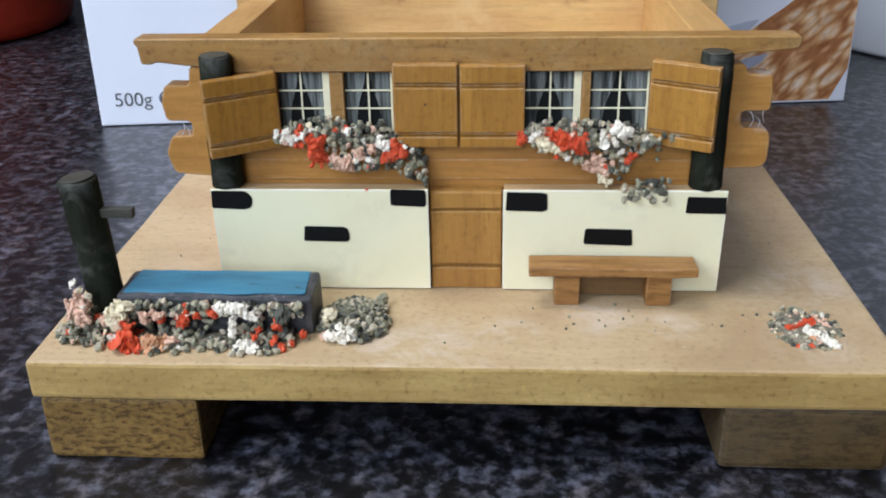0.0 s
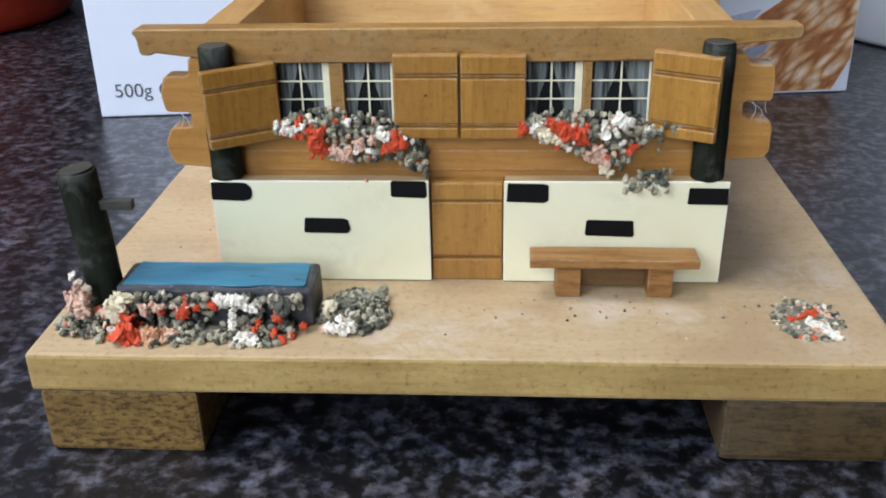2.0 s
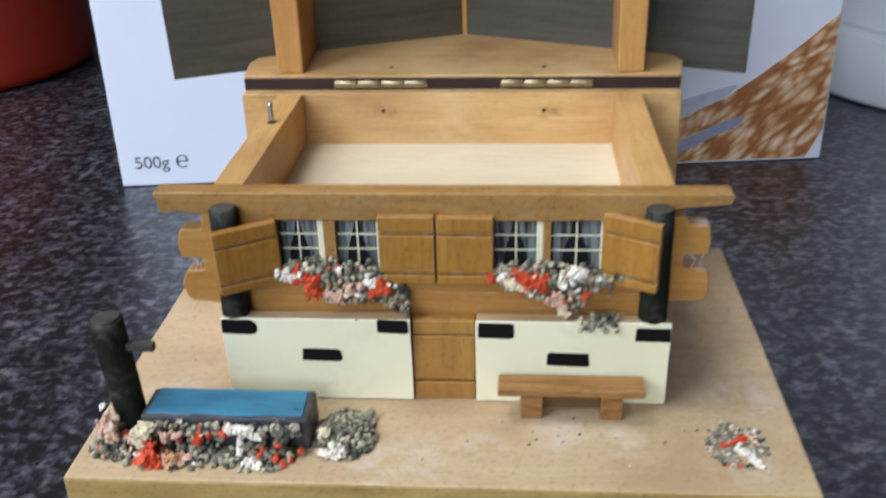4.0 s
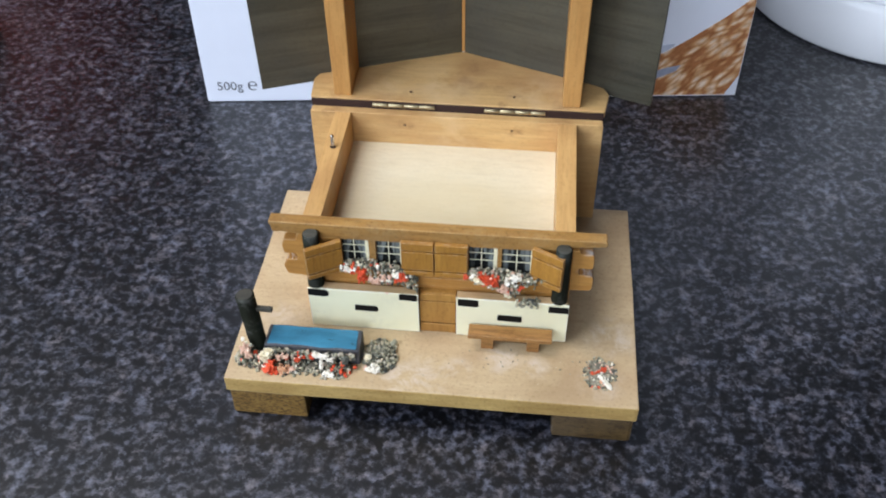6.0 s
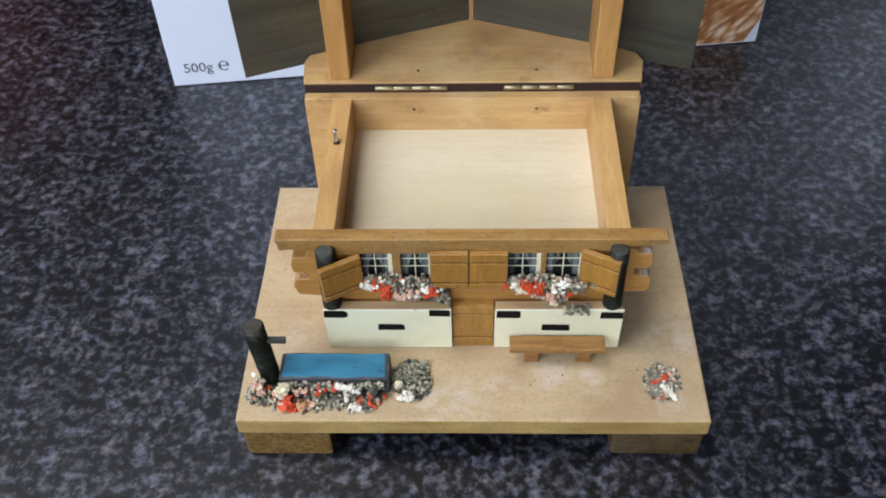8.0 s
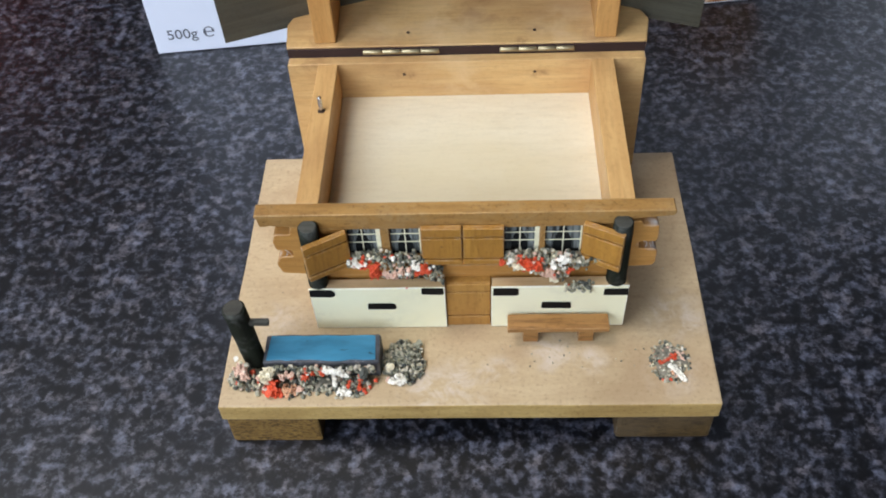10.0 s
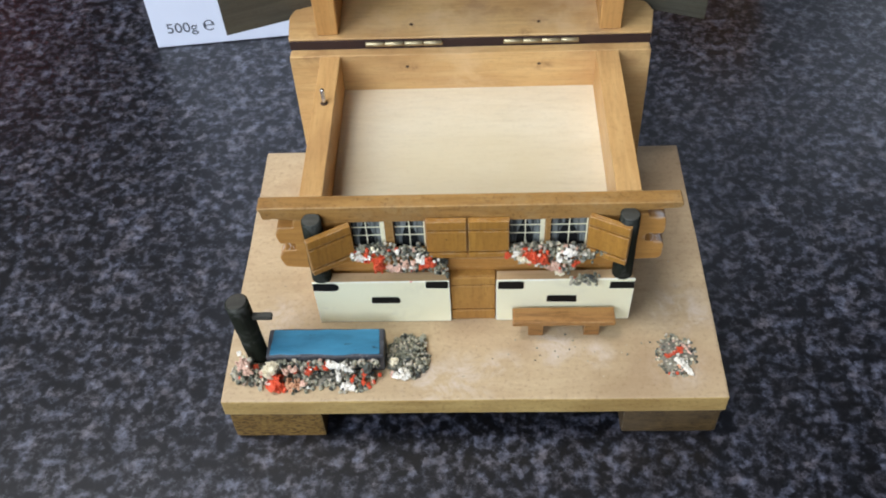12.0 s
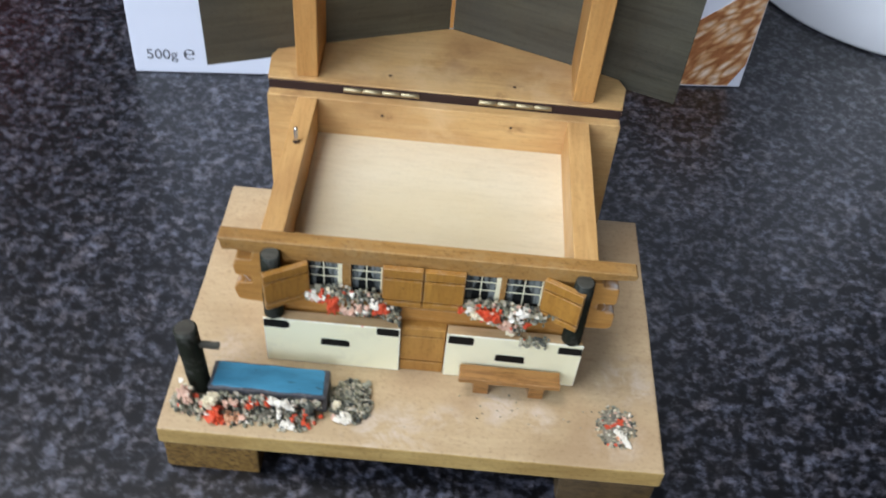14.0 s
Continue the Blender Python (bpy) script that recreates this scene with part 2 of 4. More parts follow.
def curtain_mat():
    """Grey net curtain drawn in thin strokes on the black card."""
    m, n, l, b = mat_new("net_curtain")
    v = coords(n, l, (1, 1, 0.05))
    t = tex(n, l, v, 1500, 2, 0.5)
    r = ramp(n, [(0.38, (0.016, 0.019, 0.017)), (0.64, (0.20, 0.22, 0.205))])
    l.new(t.outputs[0], r.inputs[0])
    l.new(r.outputs[0], b.inputs["Base Color"])
    b.inputs["Roughness"].default_value = 0.7
    return m


def flake_mat():
    """The printed picture of toasted golden strands on the carton."""
    m, n, l, b = mat_new("toasted_strands_print")
    v = coords(n, l, (2.3, 1, 1), (0, radians(-44), 0))
    v.vector_type = "TEXTURE"
    wob = tex(n, l, v, 60, 2, 0.5)
    bend = n.new("ShaderNodeVectorMath")
    bend.operation = "MULTIPLY_ADD"
    bend.inputs[1].default_value = (0.012, 0.012, 0.012)
    l.new(wob.outputs[1], bend.inputs[0])
    l.new(v.outputs[0], bend.inputs[2])
    cell = n.new("ShaderNodeTexVoronoi")
    cell.feature = "SMOOTH_F1"
    cell.inputs["Scale"].default_value, cell.inputs["Smoothness"].default_value = 380, 0.2
    l.new(bend.outputs[0], cell.inputs["Vector"])
    c = tex(n, l, v, 420, 4, 0.6, 0.8)
    r = ramp(n, [(0.15, (0.80, 0.65, 0.50)), (0.36, (0.72, 0.48, 0.29)), (0.52, (0.60, 0.32, 0.14)), (0.7, (0.40, 0.16, 0.06))])
    l.new(cell.outputs["Distance"], r.inputs[0])
    d = ramp(n, [(0.35, (0.66, 0.54, 0.46)), (0.6, (1.1, 1.1, 1.1))])
    l.new(c.outputs[0], d.inputs[0])
    col = mix(n, l, "MULTIPLY", 0.7, r.outputs[0], d.outputs[0])
    l.new(col, b.inputs["Base Color"])
    b.inputs["Roughness"].default_value = 0.35
    return m


def smudges(m, spots, colour, amount, scale=160, lo=0.42, hi=0.66):
    """Dusty smears of a colour round some places (x, y, z, radius, in building units) of a material."""
    n, l = m.node_tree.nodes, m.node_tree.links
    b = n["Principled BSDF"]
    sock = b.inputs["Base Color"]
    tc = n.new("ShaderNodeTexCoord")
    worn = tex(n, l, coords(n, l, (1, 1, 1)), scale, 4, 0.65, 0.6)
    mask = ramp(n, [(lo, (0, 0, 0)), (hi, (amount,) * 3)])
    l.new(worn.outputs[0], mask.inputs[0])
    for x, y, z, r in spots:
        far = n.new("ShaderNodeVectorMath")
        far.operation = "DISTANCE"
        far.inputs[1].default_value = (x * U, y * U, z * U)
        l.new(tc.outputs["Object"], far.inputs[0])
        near = n.new("ShaderNodeMapRange")
        near.inputs["From Min"].default_value, near.inputs["From Max"].default_value = r * U, r * U * 0.25
        l.new(far.outputs["Value"], near.inputs["Value"])
        fac = n.new("ShaderNodeMath")
        fac.operation = "MULTIPLY"
        l.new(near.outputs[0], fac.inputs[0])
        l.new(mask.outputs[0], fac.inputs[1])
        old = sock.links[0].from_socket
        l.new(mix(n, l, "MIX", fac.outputs[0], old, colour), sock)
    return m


def worn_edges(m, colour, amount, radius=0.010, scale=420, lo=0.4, hi=0.6):
    """Edges rubbed pale, in broken stretches (radius in building units)."""
    n, l = m.node_tree.nodes, m.node_tree.links
    sock = n["Principled BSDF"].inputs["Base Color"]
    bev, geo, dot = n.new("ShaderNodeBevel"), n.new("ShaderNodeNewGeometry"), n.new("ShaderNodeVectorMath")
    bev.samples = 4
    bev.inputs["Radius"].default_value = radius * U
    dot.operation = "DOT_PRODUCT"
    l.new(bev.outputs[0], dot.inputs[0])
    l.new(geo.outputs["Normal"], dot.inputs[1])
    turn = ramp(n, [(0.86, (1, 1, 1)), (0.985, (0, 0, 0))])
    l.new(dot.outputs["Value"], turn.inputs[0])
    rub = ramp(n, [(lo, (0, 0, 0)), (hi, (amount,) * 3)])
    l.new(tex(n, l, coords(n, l, (1, 1, 1)), scale, 4, 0.65, 0.4).outputs[0], rub.inputs[0])
    fac = n.new("ShaderNodeMath")
    fac.operation = "MULTIPLY"
    l.new(turn.outputs[0], fac.inputs[0])
    l.new(rub.outputs[0], fac.inputs[1])
    old = sock.links[0].from_socket
    l.new(mix(n, l, "MIX", fac.outputs[0], old, colour), sock)


GRANITE = granite()
BASE_TOP = wood("pale_beech_board", (0.54, 0.402, 0.236), (0.465, 0.335, 0.185), "x", 0.5, 1200, 0.1, (0.41, 0.275, 0.15), 0.75, 0.15, 0.2, 0.6)
smudges(BASE_TOP, [(0.42, 0.30, 0.335, 0.16), (0.62, 0.26, 0.335, 0.12), (-0.05, 0.12, 0.335, 0.2), (0.15, 0.2, 0.335, 0.12), (-0.22, 0.1, 0.335, 0.16),
                   (1.03, 0.17, 0.335, 0.17), (1.1, 0.55, 0.335, 0.2), (-1.0, 0.5, 0.335, 0.2)], (0.63, 0.53, 0.43), 0.8)
smudges(BASE_TOP, [(0.3, 0.35, 0.335, 0.3), (-0.9, 0.6, 0.335, 0.4), (0.9, 0.5, 0.335, 0.4), (1.0, 1.2, 0.335, 0.5), (-1.0, 1.4, 0.335, 0.4), (0.8, 0.1, 0.335, 0.4)], (0.36, 0.24, 0.13), 0.5, 90)
BASE_EDGE = wood("yellow_varnished_beech_edge", (0.56, 0.385, 0.14), (0.39, 0.245, 0.076), "x", 0.42, 1100, 0.2, (0.3, 0.17, 0.05), 0.75, 0.4, 0.22, 0.9)
worn_edges(BASE_EDGE, (0.66, 0.53, 0.34), 0.6)
FOOT = wood("coarse_brown_wood", (0.25, 0.146, 0.038), (0.16, 0.086, 0.02), "x", 0.6, 1500, 1.0, (0.1, 0.058, 0.02), 0.35, 0.6, 0.5, 1.0, (0.3, 0.25, 0.19))
worn_edges(FOOT, (0.4, 0.3, 0.15), 0.5)
# Colour of the right rail, darker than the left one
FOOT_DARK = wood("darker_brown_foot_wood", (0.105, 0.063, 0.02), (0.058, 0.034, 0.0105), "x", 0.6, 1300, 0.9, (0.16, 0.12, 0.075), 0.25, 0.5, 0.25, 1.0, (0.4, 0.34, 0.28))
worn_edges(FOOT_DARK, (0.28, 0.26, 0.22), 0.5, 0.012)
HONEY = wood("honey_varnished_wood", (0.53, 0.268, 0.068), (0.40, 0.18, 0.040), "x", 0.45, 1500, 0.25, (0.3, 0.135, 0.04), 0.5, 0.2, 0.09, 0.35)
worn_edges(HONEY, (0.6, 0.45, 0.28), 0.6, 0.012)
smudges(HONEY, [(0.89, 0.58, 1.038, 0.035), (0.91, 0.58, 1.036, 0.03), (0.90, 0.58, 0.868, 0.035), (0.92, 0.58, 0.86, 0.03), (0.85, 0.56, 0.89, 0.03), (-0.94, 0.58, 0.83, 0.03)], (0.62, 0.58, 0.54), 0.9, 300)
PALE = wood("pale_honey_varnished_wood", (0.66, 0.42, 0.175), (0.56, 0.325, 0.12), "x", 0.4, 1300, 0.2, (0.28, 0.125, 0.045), 0.55, 0.18, 0.09, 0.25)
PLINTH = wood("pale_raw_plinth_wood", (0.575, 0.408, 0.222), (0.455, 0.298, 0.136), "x", 0.6, 1200, 0.25, (0.36, 0.2, 0.09), 0.5, 0.15, 0.09, 0.25)
smudges(PALE, [(-0.325, 1.875, 1.2, 0.06), (-0.27, 1.87, 1.2, 0.05), (0.37, 1.875, 1.2, 0.06), (0.43, 1.87, 1.2, 0.055), (0.31, 1.79, 1.2, 0.05), (-0.35, 1.69, 1.062, 0.06), (-0.30, 1.69, 1.06, 0.04),
               (0.39, 1.69, 1.062, 0.06), (0.44, 1.69, 1.06, 0.04), (0.28, 1.95, 1.2, 0.05)], (0.20, 0.09, 0.035), 0.55, 260, 0.42, 0.66)
smudges(PALE, [(-0.8, 1.78, 1.2, 0.2), (-0.45, 1.775, 1.2, 0.14), (0.75, 1.775, 1.2, 0.2), (-0.9, 1.7, 1.13, 0.14), (0.93, 1.7, 1.1, 0.14), (0.1, 2.05, 1.2, 0.3)], (0.27, 0.13, 0.05), 0.6, 120)
smudges(PALE, [(-0.1, 1.95, 1.2, 0.3), (0.55, 1.9, 1.2, 0.25), (-0.5, 1.95, 1.2, 0.25), (0.0, 1.69, 1.0, 0.3)], (0.72, 0.5, 0.27), 0.6, 70)
HONEY_Y = wood("honey_varnished_wood_lengthwise", (0.64, 0.385, 0.15), (0.54, 0.3, 0.105), "y", 0.4, 1500, 0.2, (0.3, 0.13, 0.045), 0.3, 0.18, 0.09, 0.25)
HONEY_Z = wood("honey_varnished_wood_upright", (0.58, 0.31, 0.10), (0.49, 0.24, 0.07), "z", 0.4, 1500, 0.2, (0.3, 0.13, 0.045), 0.3, 0.18, 0.09, 0.3)
BEAM = wood("weathered_brown_beam", (0.43, 0.235, 0.068), (0.31, 0.155, 0.04), "x", 0.5, 800, 0.35, (0.16, 0.08, 0.028), 0.5, 0.3, 0.12, 1.0)
worn_edges(BEAM, (0.5, 0.33, 0.16), 0.6, 0.014)
smudges(BEAM, [(-0.95, 0.55, 1.11, 0.12), (-0.35, 0.55, 1.12, 0.3), (0.2, 0.55, 1.13, 0.3), (0.6, 0.55, 1.09, 0.2), (0.95, 0.55, 1.12, 0.1)], (0.42, 0.31, 0.15), 0.25, 300)
SHUTTER = wood("amber_shutter_wood", (0.43, 0.21, 0.036), (0.30, 0.132, 0.02), "z", 0.48, 1700, 0.3, (0.26, 0.11, 0.025), 0.45)
worn_edges(SHUTTER, (0.58, 0.42, 0.27), 0.7, 0.010)
DOORWOOD = wood("brown_door_wood", (0.47, 0.245, 0.058), (0.35, 0.168, 0.036), "z", 0.45, 1500, 0.35, (0.26, 0.11, 0.033), 0.45)
worn_edges(DOORWOOD, (0.55, 0.35, 0.17), 0.5, 0.010)
BENCH = wood("reddish_bench_wood", (0.40, 0.205, 0.064), (0.27, 0.125, 0.036), "x", 0.5, 900, 0.7, (0.16, 0.075, 0.03), 0.4)
worn_edges(BENCH, (0.55, 0.36, 0.2), 0.5, 0.010)
# Darker than the bench wood: under-seat shade put into the colour
RAIL = wood("shaded_brown_rail_wood", (0.19, 0.105, 0.04), (0.12, 0.062, 0.022), "x", 0.6, 900, 0.4, (0.06, 0.03, 0.012), 0.3)
ROOF_IN = wood("grey_stained_roof_wood", (0.088, 0.082, 0.054), (0.042, 0.039, 0.026), "xy", 0.46, 700, 0.6, (0.045, 0.04, 0.03), 0.5, 0.4, 0.06, 0.6, (0.5, 0.47, 0.42), 0.75)
LINING = wood("pale_birch_lining", (0.69, 0.60, 0.425), (0.64, 0.54, 0.36), "x", 0.55, 900, 0.1, (0.72, 0.58, 0.36), 0.3, 0.08, 0.2, 0.15)
smudges(LINING, [(0.0, 1.05, 0.7, 0.5), (0.3, 1.0, 0.7, 0.45), (-0.35, 1.0, 0.7, 0.4)], (0.62, 0.5, 0.285), 0.6, 30, 0.2, 0.55)
CREAM = paint("cream_paint", (0.875, 0.83, 0.575), (0.83, 0.78, 0.515), 40, 0.45, (0.5, 0.42, 0.25), 0.775, 0.2)
worn_edges(CREAM, (0.9, 0.89, 0.82), 0.9, 0.012, 300, 0.35, 0.5)
smudges(CREAM, [(-0.3, 0.46, 0.67, 0.15), (-0.75, 0.47, 0.45, 0.12), (-0.4, 0.47, 0.37, 0.2), (0.3, 0.47, 0.37, 0.2), (0.7, 0.47, 0.4, 0.15), (0.5, 0.46, 0.66, 0.12)], (0.66, 0.62, 0.44), 0.5, 200)
BLACK = paint("black_paint", (0.007, 0.007, 0.007), (0.005, 0.005, 0.005), 200, 0.55, (0.04, 0.038, 0.035), 0.77, 0.3, 700, 0.12)
TEAL = paint("teal_blue_paint", (0.045, 0.22, 0.335), (0.015, 0.105, 0.17), 200, 0.42, (0.012, 0.06, 0.09), 0.67, 0.4, 700, 0.4, 0.25)
LOG = wood("black_green_stained_log", (0.02, 0.023, 0.0145), (0.011, 0.013, 0.0085), "z", 0.72, 600, 0.6, (0.03, 0.032, 0.02), 0.6, 0.6)
LOG.node_tree.nodes["Principled BSDF"].inputs["Specular IOR Level"].default_value = 0.1
smudges(LOG, [(0.745, 0.46, 1.1, 0.1), (-0.739, 0.46, 1.1, 0.09), (-1.12, 0.22, 0.79, 0.1), (-1.1, 0.22, 0.55, 0.1), (0.75, 0.46, 0.72, 0.08), (-0.74, 0.46, 0.72, 0.06)], (0.13, 0.13, 0.115), 0.45, 320)
worn_edges(LOG, (0.2, 0.2, 0.2), 0.55, 0.014)
LOG_END = wood("grey_log_end", (0.085, 0.083, 0.066), (0.035, 0.035, 0.028), "x", 0.6, 700, 0.5)
SLATE = paint("dark_slate_paint", (0.075, 0.075, 0.08), (0.02, 0.021, 0.025), 260, 0.5, (0.16, 0.15, 0.15), 0.66, 0.8, 900)
HINGE_DARK = plain("dark_brown_joint", (0.03, 0.013, 0.011), 0.6)
BRASS = plain("worn_brass", (0.47, 0.39, 0.23), 0.45, 0.8, 0.25)
STEEL = plain("steel", (0.6, 0.58, 0.56), 0.25, 1.0)
SCREW = plain("dark_screw_hole", (0.055, 0.026, 0.011), 0.6)
CARD_BLACK = plain("black_window_card", (0.011, 0.012, 0.0115), 0.75)
CARD_BLACK.node_tree.nodes["Principled BSDF"].inputs["Specular IOR Level"].default_value = 0.1
MUNTIN = plain("cream_muntin", (0.82, 0.775, 0.53), 0.5)
CURTAIN = curtain_mat()
PEBBLE = pebble_mat()
GLUE = plain("grey_gravel_bedding", (0.2, 0.175, 0.125), 0.7, 0, 0.5, 500)
RED = paint("red_flower_paint", (0.76, 0.105, 0.03), (0.60, 0.055, 0.018), 500, 0.42, (0.6, 0.2, 0.12), 0.72, 0.5)
WHITE = paint("white_flower_paint", (0.94, 0.885, 0.76), (0.88, 0.81, 0.67), 400, 0.45, (0.55, 0.47, 0.3), 0.76, 0.5)
IVORY = paint("ivory_flower_paint", (0.88, 0.79, 0.56), (0.77, 0.65, 0.42), 400, 0.5, (0.5, 0.42, 0.2), 0.74, 0.5)
PEACH = paint("peach_flower_paint", (0.82, 0.56, 0.42), (0.66, 0.38, 0.25), 500, 0.5, (0.8, 0.7, 0.64), 0.66, 0.5)
ORANGE = paint("orange_flower_paint", (0.72, 0.4, 0.23), (0.6, 0.28, 0.13), 500, 0.5, (0.75, 0.58, 0.42), 0.7, 0.5)
CARTON = plain("white_carton", (0.78, 0.8, 0.87), 0.35, 0, 0.015, 60)
PRINT_GREY = plain("grey_print", (0.1, 0.105, 0.12), 0.4)
PRINT_PALE = plain("pale_blue_print", (0.52, 0.56, 0.66), 0.4)
PRINT_BLUE = plain("blue_grey_print", (0.32, 0.34, 0.42), 0.4)
WEB = plain("cobweb", (0.8, 0.8, 0.8), 0.6)
FLAKES = flake_mat()
CERAMIC = plain("white_glazed", (0.9, 0.9, 0.9), 0.18, 0, 0.01, 40)
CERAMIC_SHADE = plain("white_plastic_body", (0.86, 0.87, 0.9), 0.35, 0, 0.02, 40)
RED_ENAMEL = plain("red_enamel", (0.28, 0.021, 0.007), 0.3, 0, 0.08, 30)
TUB = plain("white_plastic", (0.82, 0.82, 0.8), 0.35, 0, 0.01, 40)
WALLPAINT = plain("off_white_wall_paint", (0.62, 0.62, 0.6), 0.8, 0, 0.03, 12)
# Unseen ceiling, north and east walls: coloured dark to dim the worktop's reflections
CEILPAINT = plain("grey_ceiling_paint", (0.2, 0.2, 0.21), 0.8, 0, 0.03, 12)
WALLDARK = plain("slate_blue_wall_paint", (0.022, 0.023, 0.03), 0.8, 0, 0.03, 12)
FLOORING = wood("brown_floor", (0.25, 0.17, 0.1), (0.18, 0.12, 0.07), "y", 0.5, 60)

# ---------------- the room (metres) ----------------
def block(name, x0, x1, y0, y1, z0, z1, mat, label, category):
    ob = part(name, slab(x0 / U, x1 / U, y0 / U, y1 / U, z0 / U, z1 / U, 0), mat)
    return tagged(ob, label, category, "", "structure")


block("worktop", -0.795, 1.4, -0.24, 0.48, -0.04, 0.0, GRANITE, "dark speckled granite-look kitchen worktop with a soft sheen", "worktop")
block("floor", -0.795, 1.6, -2.2, 0.5, -0.95, -0.9, FLOORING, "brown wooden kitchen floor below the worktop", "floor")
block("ceiling", -0.795, 1.6, -2.2, 0.5, 1.6, 1.65, CEILPAINT, "unseen grey ceiling, dark to keep worktop reflections low", "ceiling")
block("wall_north", -0.795, 1.6, 0.5, 0.6, -0.95, 1.65, WALLDARK, "unseen slate-blue wall behind the worktop, dark to keep its reflections low", "wall")
wall_s = part("wall_south", plate([(-15.9, -19), (32, -19), (32, 33), (-15.9, 33)], [[(-15, 9), (3.5, 9), (3.5, 31), (-15, 31)]], -46, -44, "y", 0), WALLPAINT)
tagged(wall_s, "off-white kitchen wall with a window opening", "wall", "", "structure")
block("wall_east", 1.6, 1.7, -2.3, 0.6, -0.95, 1.65, WALLDARK, "unseen slate-blue side wall, dark to keep worktop reflections low", "wall")
wall_w = part("wall_west", plate([(-46, -19), (12, -19), (12, 33), (-46, 33)], [[(-19, 8), (-5, 8), (-5, 24), (-19, 24)]], -2, 0, "y", 0), WALLPAINT)
wall_w.matrix_world = pose(-0.9, 0, 0, 0, 0, 90)
tagged(wall_w, "off-white kitchen wall with a window opening", "wall", "", "structure")
tagged(part("ceiling_light", slab(-15.7, -5.1, -4.2, 6.4, 31.2, 31.9, 0.2), CERAMIC), "flat square white ceiling light", "ceiling light")

# ---------------- the chalet box ----------------
chalet = tagged(new("chalet_jewellery_box"), "open wooden chalet-shaped jewellery box with painted front garden on a worktop", "jewellery box")
Z0 = 0.335                    # top of the base board

base = part("base_board", slab(-1.255, 1.25, 0.0, 1.80, 0.212, Z0, 0.012, 0.004, 6), BASE_TOP, chalet, "pale beech board with a yellow varnished edge")
base.data.materials.append(BASE_EDGE)
for p in base.data.polygons:
    if abs(p.normal.z) < 0.5:
        p.material_index = 1
part("foot", slab(-1.235, -0.765, 0.004, 1.78, 0.0, 0.211, 0.014, 0.003, 4), FOOT, chalet, "coarse brown wooden foot rail")
part("foot", slab(0.75, 1.235, 0.008, 1.78, 0.0, 0.211, 0.022, 0.003, 4), FOOT_DARK, chalet, "wooden foot rail, coloured a darker brown than the left one")

WIN = [(-0.577, -0.412, 0.822, 1.04), (-0.368, -0.218, 0.822, 1.04), (0.188, 0.360, 0.822, 1.04), (0.386, 0.565, 0.822, 1.04)]
left = [(-0.80, Z0), (-0.80, 0.70), (-0.93, 0.712), (-0.95, 0.78), (-0.925, 0.835), (-0.855, 0.838), (-0.858, 0.885), (-0.935, 0.885),
        (-0.945, 0.94), (-0.93, 1.0), (-0.85, 0.998), (-0.845, 1.058)]
right = [(0.845, 1.058), (0.848, 1.03), (0.925, 1.03), (0.932, 0.97), (0.928, 0.916), (0.842, 0.916), (0.846, 0.862), (0.92, 0.862),
         (0.938, 0.84), (0.938, 0.755), (0.92, 0.735), (0.80, 0.73), (0.80, Z0)]
part("front_wall", plate(rounded(left + right, 0.012, 2), [[(a, c), (b, c), (b, d), (a, d)] for a, b, c, d in WIN], 0.555, 0.625), HONEY, chalet,
     "honey-brown front wall cut out with log ends")
part("lower_log", slab(-0.79, 0.79, 0.5505, 0.5545, Z0 + 0.36, 0.762, 0.0015), HONEY, chalet, "lower honey-brown log of the front wall")
beam = rounded([(-1.002, 1.146), (-1.004, 1.132), (-0.993, 1.12), (-0.987, 1.068), (-0.955, 1.066), (-0.94, 1.074), (-0.845, 1.062), (-0.79, 1.058), (-0.7, 1.041), (0.3, 1.042), (0.62, 1.047), (0.7, 1.06), (0.78, 1.085), (0.845, 1.095), (0.985, 1.107), (0.995, 1.126), (0.99, 1.146)], 0.007, 2)
part("eaves_beam", plate(beam, [], 0.544, 0.6255), BEAM, chalet, "weathered brown beam along the top of the front")
part("side_wall", slab(-0.81, -0.70, 0.6265, 1.69, Z0, 1.142, 0.006, 0.002, 4), HONEY_Y, chalet)
part("side_wall", slab(0.690, 0.81, 0.6265, 1.69, Z0, 1.142, 0.006, 0.002, 4), HONEY_Y, chalet)
bk = rounded([(-0.98, Z0 + 0.001), (-0.98, 1.142), (0.985, 1.142), (0.992, Z0 + 0.001)], 0.012, 2)
part("back_wall", plate(bk, [], 1.691, 1.755), PALE, chalet, "honey-brown back wall, wider than the box")
part("compartment_floor", slab(-0.699, 0.689, 0.626, 1.690, 0.86, 0.905, 0), LINING, chalet, "pale birch floor of the open compartment")

def lean(bm):
    """The plinths stand a little askew, their foot set back."""
    for v in bm.verts:
        v.co.y += (0.69 - v.co.z) * 0.065
    return bm


